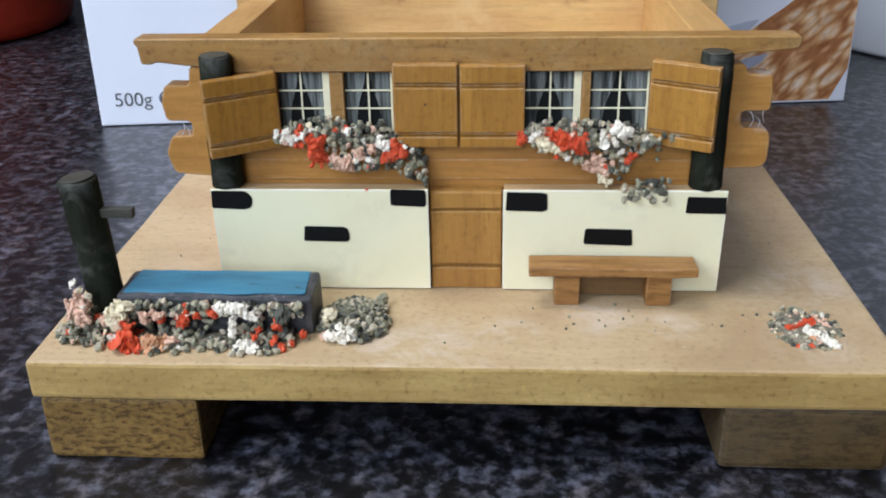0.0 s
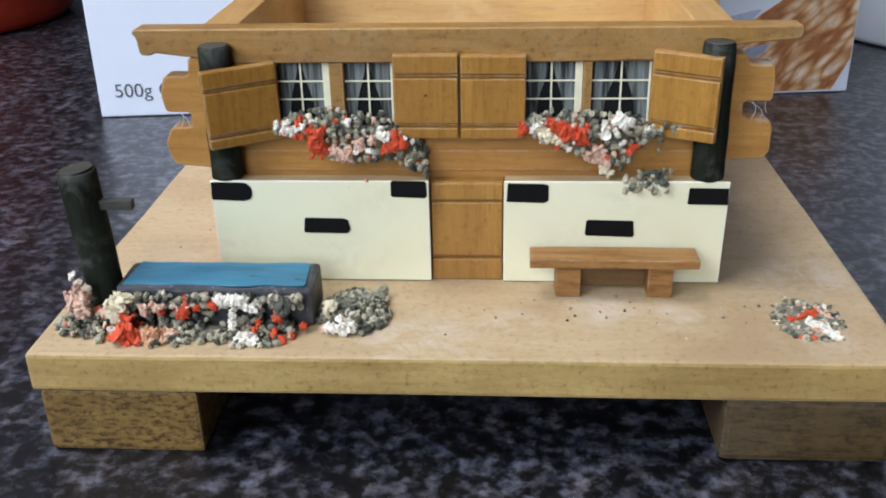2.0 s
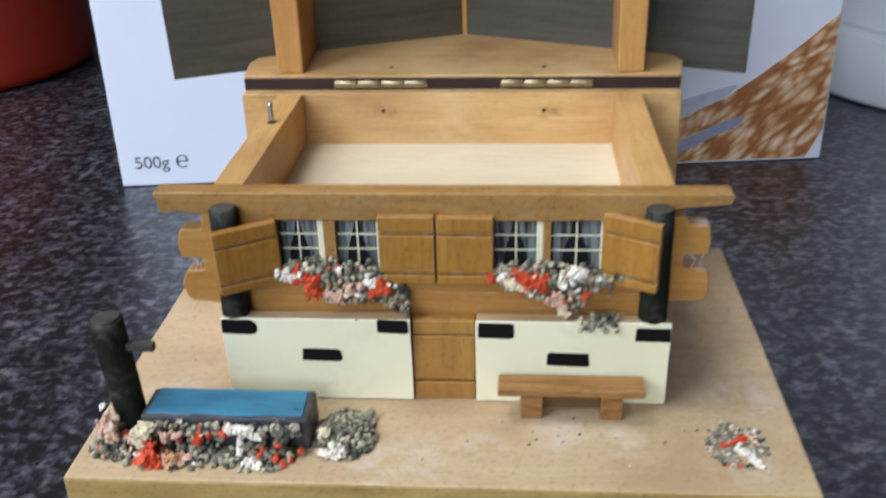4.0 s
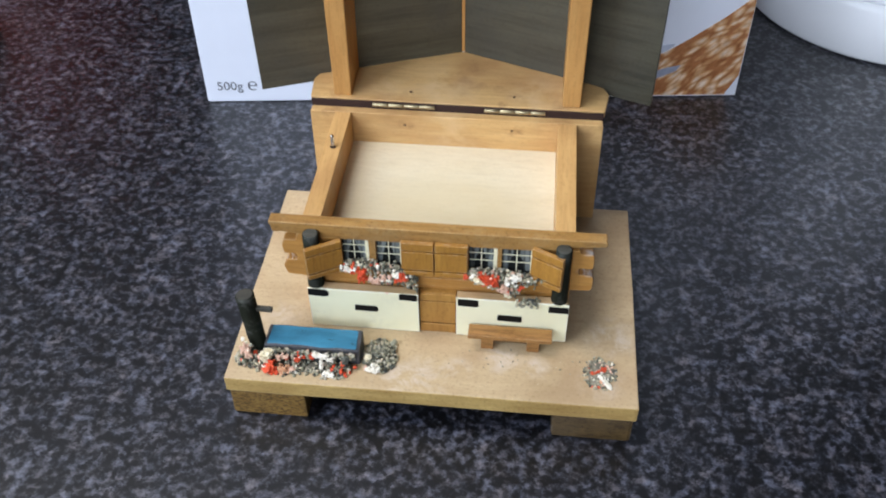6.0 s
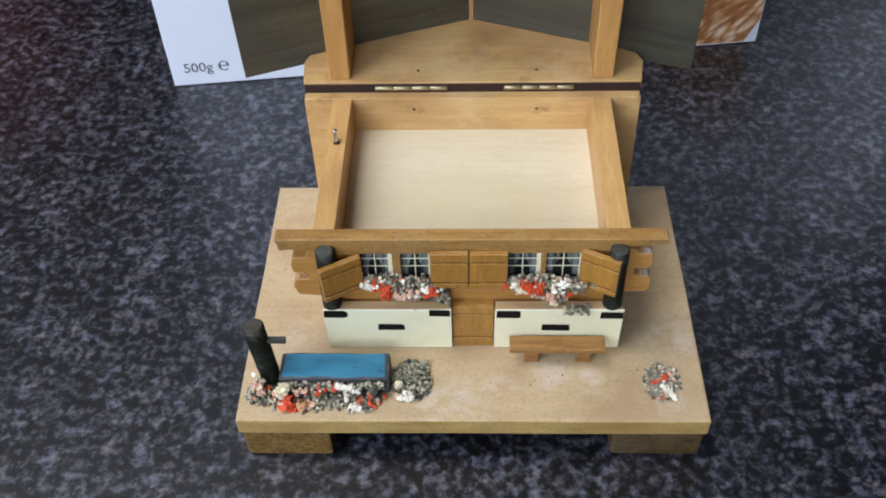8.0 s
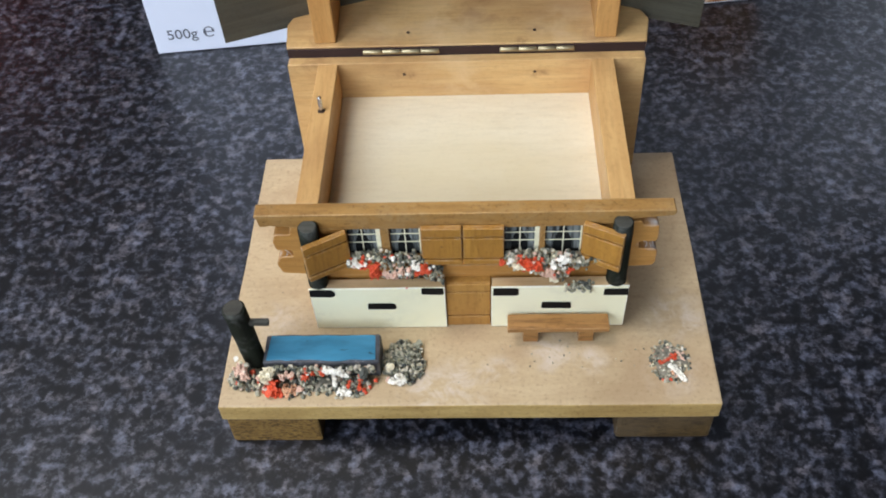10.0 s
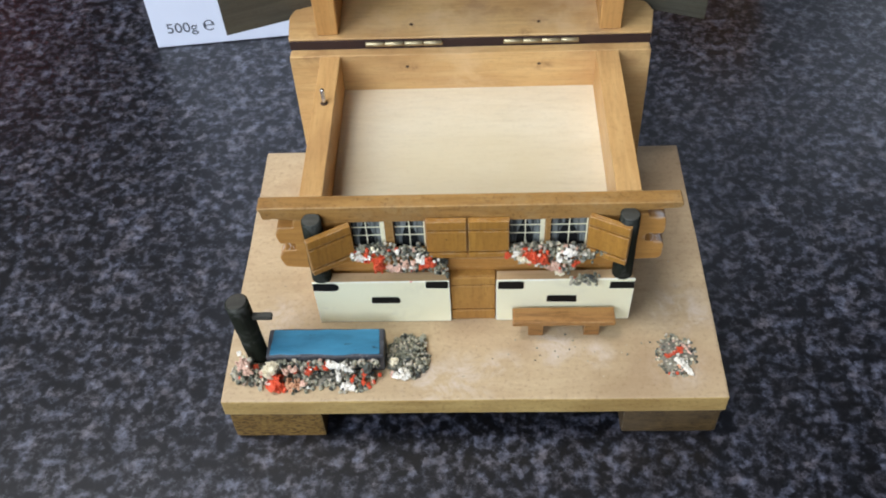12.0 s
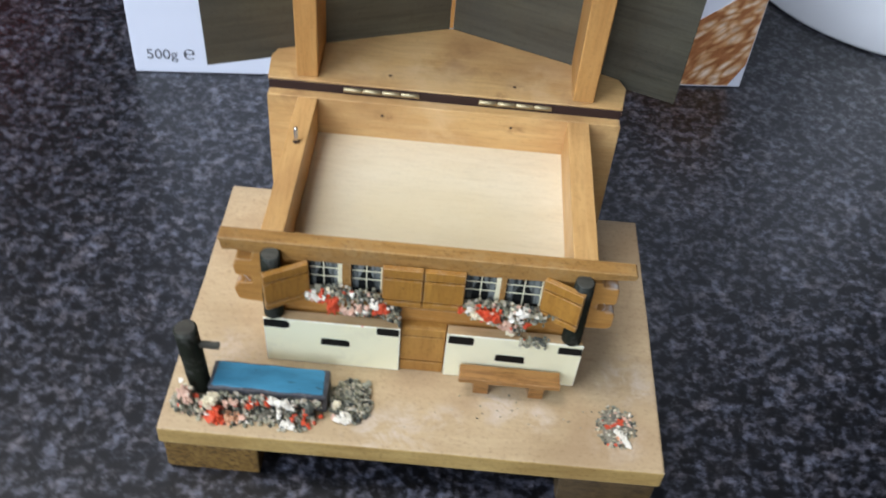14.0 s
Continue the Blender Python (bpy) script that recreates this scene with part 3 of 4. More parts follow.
# painted plinths with their black strokes
for x0, x1, bars in ((-0.792, -0.112, [(-0.794, -0.668, 0.624, 0.68, 0.028), (-0.228, -0.12, 0.636, 0.686, 0.008), (-0.51, -0.367, 0.509, 0.557, 0.018)]),
                     (0.126, 0.806, [(0.132, 0.258, 0.621, 0.679, 0.016), (0.684, 0.805, 0.614, 0.665, 0.005), (0.378, 0.525, 0.503, 0.553, 0.006)])):
    pl = part("plinth", lean(slab(x0, x1, 0.4705, 0.53, Z0 + 0.004, 0.688, 0.004, 0.001)), PLINTH, chalet, "wooden plinth with a cream painted face")
    part("painted_face", lean(slab(x0 - 0.003, x1 + 0.003, 0.462, 0.470, Z0 + 0.004, 0.692, 0.003, 0.0007, 8)), CREAM, pl, "cream painted face")
    for a, b, c, d, soft_ in bars:
        b, d = b + 0.004, d + 0.008
        rect = [(a, c + 0.004), (b, c), (b - 0.002, d - 0.002), (a + 0.003, d)]
        blunt, brushed = rounded(rect, 0.006, 4), rounded(rect, soft_, 4)
        pts = [(x + rnd.uniform(-0.0015, 0.0015), z + rnd.uniform(-0.0015, 0.0015)) for x, z in blunt[:5] + brushed[5:15] + blunt[15:]]
        part("painted_stroke", lean(plate(pts, [], 0.4594, 0.4606, "y", 0)), BLACK, pl, "black painted stroke")

# door between the plinths: three boards with grooves
door = part("door", slab(-0.106, 0.12, 0.512, 0.554, Z0 + 0.001, 0.672, 0.003), DOORWOOD, chalet, "brown grooved wooden door")
for c, d in ((Z0 + 0.002, 0.411), (0.423, 0.608), (0.616, 0.673)):
    part("door_board", slab(-0.1055, 0.1195, 0.497, 0.5115, c, d, 0.006, 0.001), DOORWOOD, door)
# brown jambs between the windows of each pair
for (_, a, c, d), (b, _, _, _) in ((WIN[0], WIN[1]), (WIN[2], WIN[3])):
    part("window_jamb", slab(a + 0.001, b - 0.001, 0.5505, 0.5545, c, d - 0.001, 0.0015), BEAM, chalet, "dark brown jamb between two windows")
# windows: black card, drawn curtains, cream bars
for i, (a, b, c, d) in enumerate(WIN):
    w = part("window", slab(a + 0.001, b - 0.001, 0.580, 0.590, c + 0.001, d - 0.001, 0), CARD_BLACK, chalet, "small window with grey net curtains and cream bars")
    fr = 0.024 if i in (0, 2) else 0.008
    x1 = b - fr
    part("window_frame", slab(x1, b - 0.001, 0.570, 0.579, c + 0.001, d - 0.001, 0.002), MUNTIN, w)
    cw = (x1 - a) * 0.43
    for s in (0, 1):
        xa, xb = (a + 0.004, a + 0.004 + cw) if s == 0 else (x1 - cw - 0.002, x1 - 0.002)
        tie = xb - cw * 0.5 if s == 0 else xa + cw * 0.5
        bm = bmesh.new()
        rows_ = []
        for j in range(9):
            t = j / 8
            pinch = math.sin(min(1, t * 1.25) * math.pi / 2) ** 2
            lo, hi = (xa, xb + (tie - xb) * pinch) if s == 0 else (xa + (tie - xa) * pinch, xb)
            z = d - 0.004 - t * (d - c) * 0.86
            rows_.append([bm.verts.new((lo + (hi - lo) * k / 12, 0.5765 + 0.0015 * (k % 2), z)) for k in range(13)])
        for r0, r1 in zip(rows_, rows_[1:]):
            for k in range(12):
                bm.faces.new((r0[k], r0[k + 1], r1[k + 1], r1[k]))
        part("curtain", bm, CURTAIN, w)
    xm = a + (x1 - a) * 0.52
    part("muntin", slab(xm - 0.003, xm + 0.003, 0.571, 0.5745, c, d - 0.001, 0.001), MUNTIN, w)
    for z in (0.978, 0.921):
        part("muntin", slab(a + 0.001, x1, 0.5705, 0.574, z - 0.0027, z + 0.0027, 0.001), MUNTIN, w)


# shutters: a thin leaf with three raised boards
def shutter(m, width, height):
    def placed(bm):
        bm.transform(m)
        return bm
    leaf = part("shutter", placed(slab(0, width, 0.016, 0.03, 0, height, 0.003)), SHUTTER, chalet, "amber wooden shutter with two grooves")
    for c, d in ((0, 0.14), (0.185, 0.73), (0.775, 1.0)):
        part("shutter_board", placed(slab(0.0005, width - 0.0005, 0.0, 0.0155, height * c + 0.0005, height * d - 0.0005, 0.006, 0.001)), SHUTTER, leaf)
    for c, d in ((0.14, 0.185), (0.73, 0.775)):
        part("groove_bead", placed(slab(0.001, width - 0.001, 0.009, 0.0155, height * c + 0.002, height * d - 0.002, 0.003)), SHUTTER, leaf)


shutter(pose(-0.212, 0.507, 0.814), 0.196, 0.260)
part("nail_hole", rod((-0.114, 0.5068, 0.951), (-0.114, 0.5058, 0.951), 0.004, 0.003, 8, 0.0005), SCREW, [o for o in chalet.children if o.name.startswith("shutter")][-1])
shutter(pose(-0.010, 0.510, 0.812), 0.197, 0.258)
shutter(pose(-0.761, 0.412, 0.806, 0, -1.5, 27.5), 0.226, 0.240)
shutter(pose(0.556, 0.527, 0.822, 0, 1.0, -26), 0.204, 0.258)

# corner posts
for x, top in ((-0.746, 1.105), (0.745, 1.108)):
    smooth(part("corner_post", rod((x, 0.508, 0.6885), (x, 0.508, top), 0.05, 0.048, 24, 0.005, 0.004), LOG, chalet, "black-green stained round corner post"))
    part("post_end", rod((x, 0.508, top + 0.0005), (x, 0.508, top + 0.003), 0.043, 0.041, 20, 0.001), LOG_END, [o for o in chalet.children if o.name.startswith("corner_post")][-1], "worn grey post end")

# bench
bench = part("bench", slab(0.205, 0.722, 0.362, 0.462, 0.444, 0.474, 0.006, 0.003, 5), BENCH, chalet, "small reddish-brown wooden bench")
for x in (0.285, 0.57):
    part("bench_leg", slab(x, x + 0.078, 0.384, 0.45, Z0 + 0.001, 0.4435, 0.005, 0.002), BENCH, bench)

# Added rail fills the dark gap under the seat; its brown holds that shade
part("bench_rail", slab(0.3635, 0.5695, 0.440, 0.4505, Z0 + 0.012, 0.4435, 0.003, 0.001), RAIL, bench, "brown rail between the bench legs, darkened as the shade under the seat")

# fountain: log, spout, trough
log = smooth(part("fountain_log", rod((-1.092, 0.265, Z0 + 0.001), (-1.122, 0.262, 0.803), 0.054, 0.057, 28, 0.006, 0.004, 10), LOG, chalet, "dark stained upright fountain log with a wooden spout"))
part("log_end", rod((-1.1222, 0.262, 0.8035), (-1.1225, 0.262, 0.8065), 0.05, 0.049, 28, 0.001), LOG_END, log)
part("spout", slab(-1.066, -0.965, 0.242, 0.27, 0.683, 0.713, 0.004, 0.002), LOG_END, log, "short grey wooden spout")
trough = part("trough", slab(-1.03, -0.44, 0.178, 0.352, Z0 + 0.001, 0.464, 0.014, 0.006, 8), SLATE, chalet, "dark slate painted water trough")
edge = [(-1.008 + 0.0545 * i, 0.188) for i in range(11)] + [(-1.002 + 0.0535 * i, 0.339) for i in range(10, -1, -1)]
edge = [(x + rnd.uniform(-0.007, 0.007), y + rnd.uniform(-0.005, 0.006)) for x, y in edge]
part("trough_water", plate(rounded(edge, 0.008, 2), [], 0.4640, 0.4685, "z", 0.001), TEAL, trough, "teal blue painted water")

# cobweb threads across the notches of the log ends
def thread(p, q, sag):
    bm = bmesh.new()
    p, q = Vector(p), Vector(q)
    pts = [p.lerp(q, i / 8) + Vector((sag * math.sin(i / 8 * math.pi), 0, 0)) for i in range(9)]
    rings = [[bm.verts.new(c + Vector((0.0011 * math.cos(a), 0.0011 * math.sin(a), 0))) for a in (0, 2.1, 4.2)] for c in pts]
    for a, b in zip(rings, rings[1:]):
        for i in range(3):
            bm.faces.new((a[i], a[(i + 1) % 3], b[(i + 1) % 3], b[i]))
    part("cobweb_thread", bm, WEB, chalet, "thin pale cobweb thread")


for p, q, sag in (((0.872, 0.56, 0.862), (0.868, 0.56, 0.917), 0.012), ((0.9, 0.565, 0.862), (0.858, 0.56, 0.915), 0.02), ((0.915, 0.56, 0.88), (0.912, 0.565, 0.917), -0.004),
                  ((0.85, 0.558, 0.8), (0.846, 0.558, 0.868), -0.008), ((-0.895, 0.56, 0.836), (-0.888, 0.56, 0.886), 0.008), ((-0.87, 0.565, 0.836), (-0.9, 0.56, 0.886), 0.01)):
    thread(p, q, sag)

# hinges and pin
for x0, x1 in ((-0.565, -0.14), (0.19, 0.60)):
    hg = part("hinge", slab(x0, x1, 1.7555, 1.7585, 1.15, 1.19, 0.001), BRASS, chalet, "small worn brass hinge")
    n = 4
    for i in range(n):
        a, b = x0 + (x1 - x0) * i / n + 0.003, x0 + (x1 - x0) * (i + 1) / n - 0.003
        smooth(part("hinge_knuckle", rod((a, 1.751, 1.172), (b, 1.751, 1.172), 0.0135, 0.0135, 12, 0.002, 0, 2), BRASS, hg))
part("pin_hole", rod((-0.752, 1.30, 1.1425), (-0.752, 1.30, 1.1445), 0.02, 0.02, 16, 0.001), SCREW, chalet)
smooth(part("steel_pin", rod((-0.752, 1.30, 1.1446), (-0.755, 1.315, 1.225), 0.011, 0.011, 12, 0.004), STEEL, chalet, "thin upright steel pin of the music stop"))
for x, z in ((-0.339, 1.062), (0.383, 1.062)):
    part("screw_hole", rod((x, 1.6905, z), (x, 1.688, z), 0.009, 0.008, 12, 0.001), SCREW, chalet)

# lid, standing open upright
ridge, slope = 2.365, 0.335
gable = rounded([(-0.985, 1.768), (0.99, 1.768), (1.02, 1.95), (0.985, 2.025), (0.92, ridge - 0.92 * slope - 0.004), (0.0, ridge - 0.004),
                 (-0.92, ridge - 0.92 * slope - 0.004), (-0.97, 2.03), (-1.0, 1.96)], 0.015, 3)
lid = part("lid", plate(gable, [], 1.150, 1.203, "z"), PALE, chalet, "open lid with honey gable boards and grey-stained roof")
part("joint_strip", slab(-0.98, 0.985, 1.757, 1.7675, 1.138, 1.193, 0.001), HINGE_DARK, lid, "dark brown strip along the hinge joint")
for x, y in ((-0.315, 1.872), (0.385, 1.872)):
    part("screw_hole", rod((x, y, 1.2035), (x, y, 1.2055), 0.010, 0.009, 12, 0.001), SCREW, lid)
for s in (-1, 1):
    xa, xb = sorted((s * 0.71, s * 0.828))
    ya, yb = [ridge - abs(x) * slope - 0.004 for x in (xa, xb)]
    bm = plate([(xa, 1.795), (xb, 1.795), (xb, yb), (xa, ya)], [], 1.2035, 2.40, "z", 0.006)
    for v in bm.verts:
        if abs(v.co.x) < 0.76:
            v.co.x *= 1 - 0.02 * (v.co.z - 1.2)
    part("lid_side", bm, HONEY_Z, lid)
    far, yo = (1.352, 1.882) if s < 0 else (1.302, 1.925)
    quad = [(s * 0.012, ridge - 0.004), (s * far, yo), (s * (far + 0.012), yo + 0.05), (s * 0.012, ridge + 0.055)]
    bm = plate(quad, [], 1.145, 2.66, "z", 0.003)
    part("roof_panel", bm, ROOF_IN, lid, "grey-stained wooden roof panel")
part("ridge_strip", slab(-0.011, 0.011, ridge - 0.006, ridge + 0.05, 1.2035, 2.64, 0.002), HONEY_Z, lid, "honey-coloured strip along the ridge")
part("front_gable", plate(gable, [], 2.401, 2.46, "z"), PALE, lid)
hinge_line = Vector((0, 1.765, 1.15)) * U
lid.matrix_basis = Matrix.Translation(hinge_line) @ Matrix.Rotation(radians(4.0), 4, "X") @ Matrix.Translation(-hinge_line)


# ---------------- gravel and painted flowers ----------------
def lump(seed, detail, rough_, flat=1.0):
    bm = bmesh.new()
    bmesh.ops.create_icosphere(bm, subdivisions=detail, radius=1.0)
    off = Vector((seed * 3.7, seed * 1.3, seed * 2.1))
    for v in bm.verts:
        d = noise.noise(v.co * 1.3 + off) * rough_ + noise.noise(v.co * 3.1 + off) * rough_ * 0.5 + noise.noise(v.co * 6.3 + off) * rough_ * 0.3
        v.co *= 1 + d
        v.co.z *= flat
    me = bpy.data.meshes.new("lump")
    bm.to_mesh(me)
    bm.free()
    return me


PAINTS = {RED: "red_blossom", WHITE: "white_blossom", IVORY: "ivory_blossom", PEACH: "peach_blossom", ORANGE: "orange_blossom"}
pebble_mesh = [lump(i, 2, 0.6, 0.8) for i in range(12)]
for me in pebble_mesh:
    me.materials.append(PEBBLE)
petal_mesh, painted_mesh = {}, {}
for mt in PAINTS:
    petal_mesh[mt] = [lump(20 + i, 2, 0.8, 0.5) for i in range(6)]
    painted_mesh[mt] = [lump(i, 2, 0.6, 0.8) for i in range(5)]
    for me in petal_mesh[mt] + painted_mesh[mt]:
        me.materials.append(mt)


def piece(name, me, at, size, parent, squash=1.0):
    ob = new(name, me)
    ob.parent = parent
    ob.matrix_basis = Matrix.LocRotScale(Vector(at) * U, Euler([rnd.uniform(0, 6.28) for _ in range(3)]), Vector((size, size * squash, size * rnd.uniform(0.75, 1.1))) * U)
    return ob


def pebbles(parent, places, dabs=(), lo=0.0085, hi=0.0175, tint=0.06):
    """Grit; a pebble that lies inside a dab of paint carries its colour."""
    for at in places:
        colour = None
        for mt, a, b, r in dabs:
            a, b, p = Vector(a), Vector(b), Vector(at)
            k = max(0.0, min(1.0, (p - a).dot(b - a) / max(1e-6, (b - a).length_squared)))
            d = p - (a + (b - a) * k)
            d.y *= 0.5
            if d.length < r * rnd.uniform(0.75, 1.25):
                colour = mt
        if colour is None and rnd.random() < tint:
            colour = rnd.choice((PEACH, PEACH, WHITE, IVORY, RED))
        piece("pebble", rnd.choice(painted_mesh[colour] if colour else pebble_mesh), at, rnd.triangular(lo, hi, lo + 0.45 * (hi - lo)), parent, rnd.uniform(0.7, 1.0))


def blossoms(parent, dabs):
    """Thick paint from a to b, of radius r: a ragged run of small lumps over the grit."""
    for mt, a, b, r in dabs:
        a, b = Vector(a), Vector(b)
        n = max(1, round((b - a).length / (r * 0.55)))
        for k in range(n + 1):
            c = a + (b - a) * (k / n)
            piece(PAINTS[mt], rnd.choice(petal_mesh[mt]), c + Vector((0, -0.004, 0)), r * rnd.uniform(0.65, 0.85), parent, rnd.uniform(0.7, 1))
            for _ in range(3 if r < 0.018 else 5):
                d = Vector((rnd.uniform(-1, 1), rnd.uniform(-0.45, 0.2), rnd.uniform(-1, 1))) * r * 0.8
                shard = rnd.choice((WHITE, PEACH)) if mt in (RED, PEACH) and rnd.random() < 0.12 else mt
                piece(PAINTS[shard], rnd.choice(petal_mesh[shard]), c + d, r * rnd.uniform(0.24, 0.48), parent, rnd.uniform(0.5, 0.9))


def spot(mt, x, y, z, r):
    return (mt, (x, y, z), (x, y, z), r)


def mound(name, outline, top, label):
    """A low bed of glue and grit that the pebbles sit in."""
    bm = bmesh.new()
    cx, cy = sum(p[0] for p in outline) / len(outline), sum(p[1] for p in outline) / len(outline)
    rings = []
    for k in range(5):
        t = k / 4
        ring = []
        for x, y in outline:
            wob = 1 + 0.08 * noise.noise(Vector((x * 9, y * 9, k)))
            ring.append(bm.verts.new((cx + (x - cx) * (1 - 0.8 * t) * wob, cy + (y - cy) * (1 - 0.8 * t) * wob, Z0 + 0.001 + top * math.sin(t * math.pi / 2))))
        rings.append(ring)
    n = len(outline)
    for a, b in zip(rings, rings[1:]):
        for i in range(n):
            bm.faces.new((a[i], a[(i + 1) % n], b[(i + 1) % n], b[i]))
    bm.faces.new(rings[-1])
    bm.faces.new(rings[0][::-1])
    return part(name, bm, GLUE, chalet, label)


def oval(cx, cy, rx, ry, lean_=0.0, n=14):
    out = []
    for i in range(n):
        a = 2 * math.pi * i / n
        k = 1 + 0.1 * math.sin(3 * a + cx * 7)
        out.append((cx + rx * k * math.cos(a) + lean_ * math.sin(a), cy + ry * k * math.sin(a)))
    return out


# bed before the trough: a row stuck along its front, a looser band below, a row on the board
bed = mound("flower_bed", rounded([(-1.2, 0.15), (-1.13, 0.115), (-0.98, 0.085), (-0.6, 0.09), (-0.53, 0.12), (-0.52, 0.174), (-1.03, 0.174), (-1.15, 0.23), (-1.2, 0.21)], 0.02, 2),
            0.012, "gravel flower bed with red, white and peach paint blossoms")
dabs = [spot(PEACH, -1.15, 0.16, 0.43, 0.03), (PEACH, (-1.14, 0.17, 0.47), (-1.12, 0.14, 0.40), 0.024), spot(WHITE, -1.155, 0.18, 0.5, 0.016), spot(IVORY, -1.135, 0.17, 0.485, 0.014),
        spot(PEACH, -1.055, 0.13, 0.40, 0.02), (IVORY, (-1.0, 0.135, 0.45), (-1.02, 0.115, 0.40), 0.036), (RED, (-1.0, 0.085, 0.37), (-0.965, 0.08, 0.365), 0.036),
        spot(RED, -0.975, 0.105, 0.395, 0.02), (ORANGE, (-0.915, 0.08, 0.36), (-0.885, 0.08, 0.362), 0.021), spot(PEACH, -0.93, 0.125, 0.415, 0.022), spot(PEACH, -0.89, 0.13, 0.42, 0.022),
        spot(RED, -0.885, 0.13, 0.405, 0.013), spot(RED, -0.815, 0.13, 0.405, 0.024), spot(RED, -0.775, 0.14, 0.415, 0.012), spot(RED, -0.728, 0.14, 0.425, 0.017), spot(PEACH, -0.845, 0.085, 0.365, 0.018),
        (WHITE, (-0.705, 0.14, 0.44), (-0.635, 0.135, 0.45), 0.021), (WHITE, (-0.64, 0.13, 0.435), (-0.605, 0.13, 0.42), 0.018), (WHITE, (-0.665, 0.12, 0.405), (-0.665, 0.1, 0.375), 0.015),
        (WHITE, (-0.645, 0.085, 0.36), (-0.605, 0.08, 0.355), 0.017), spot(RED, -0.59, 0.115, 0.385, 0.012), spot(RED, -0.535, 0.12, 0.395, 0.017), spot(RED, -0.545, 0.09, 0.36, 0.014), spot(RED, -0.52, 0.085, 0.35, 0.012),
        spot(RED, -0.465, 0.14, 0.36, 0.014), spot(RED, -0.6, 0.1, 0.37, 0.012)]
spots = []
for _ in range(125):
    spots.append((rnd.uniform(-1.0, -0.455), rnd.uniform(0.146, 0.17), rnd.uniform(0.412, 0.447)))
for _ in range(60):
    spots.append((rnd.uniform(-1.0, -0.5), rnd.uniform(0.13, 0.165), rnd.uniform(0.37, 0.42)))
for _ in range(215):
    x, v = rnd.uniform(-1.08, -0.49), rnd.random()
    spots.append((x, 0.055 + 0.105 * v + 0.012 * math.sin(x * 23), Z0 + 0.006 + 0.024 * v * rnd.uniform(0.5, 1.2)))
for _ in range(135):
    a, q = rnd.uniform(0, 6.28), math.sqrt(rnd.random())
    x, y = -1.125 + 0.095 * q * math.cos(a), 0.165 + 0.075 * q * math.sin(a)
    spots.append((x, y, Z0 + 0.008 + (0.15 if x < -1.1 else 0.085) * (1 - q) * rnd.random()))
pebbles(bed, spots, dabs, 0.0075, 0.0155, 0.08)
blossoms(bed, dabs)
stone_mesh = lump(41, 3, 0.4, 0.75)
stone_mesh.materials.append(PEBBLE)
piece("stone", stone_mesh, (-0.525, 0.145, 0.42), 0.034, bed, 0.8)

heap = mound("flower_mound", oval(-0.33, 0.255, 0.095, 0.125), 0.016, "grey gravel heap with white paint blossoms")
spots = []
for _ in range(330):
    a, q = rnd.uniform(0, 6.28), math.sqrt(rnd.random())
    x, y = -0.33 + 0.112 * q * math.cos(a), 0.255 + 0.14 * q * math.sin(a)
    spots.append((x, y, Z0 + 0.005 + 0.04 * math.cos(q * 1.45) * rnd.uniform(0.8, 1.1)))
dabs = [(IVORY, (-0.402, 0.19, 0.385), (-0.39, 0.2, 0.40), 0.021), (WHITE, (-0.385, 0.13, 0.36), (-0.33, 0.13, 0.362), 0.02), spot(WHITE, -0.355, 0.155, 0.38, 0.016), spot(PEACH, -0.405, 0.14, 0.35, 0.012), spot(WHITE, -0.33, 0.16, 0.375, 0.01)]
pebbles(heap, spots, dabs, 0.007, 0.0145, 0.01)
blossoms(heap, dabs)
piece("stone", stone_mesh, (-0.255, 0.36, 0.362), 0.022, heap, 0.8)

patch = mound("flower_patch", oval(1.025, 0.25, 0.085, 0.115), 0.004, "small gravel flower patch with red and white paint")
spots = []
for _ in range(190):
    a, q = rnd.uniform(0, 6.28), math.sqrt(rnd.random())
    spots.append((1.025 + 0.105 * q * math.cos(a), 0.25 + 0.135 * q * math.sin(a), Z0 + 0.001 + 0.005 * (1 - q) * rnd.random()))
dabs = [(RED, (0.975, 0.24, 0.349), (1.06, 0.29, 0.347), 0.015), spot(PEACH, 1.07, 0.31, 0.347, 0.017), (WHITE, (1.02, 0.225, 0.35), (1.075, 0.15, 0.348), 0.021), (WHITE, (1.06, 0.2, 0.348), (1.09, 0.135, 0.345), 0.017),
        spot(ORANGE, 1.03, 0.18, 0.349, 0.014), spot(PEACH, 1.045, 0.165, 0.348, 0.012), spot(PEACH, 1.09, 0.27, 0.345, 0.016), spot(WHITE, 0.985, 0.2, 0.347, 0.011)]
pebbles(patch, spots, dabs, 0.0055, 0.0115, 0.1)
for mt, a, b, r in dabs:
    blossoms(patch, [(mt, (a[0], a[1], a[2] - 0.006), (b[0], b[1], b[2] - 0.006), r * 0.78)])


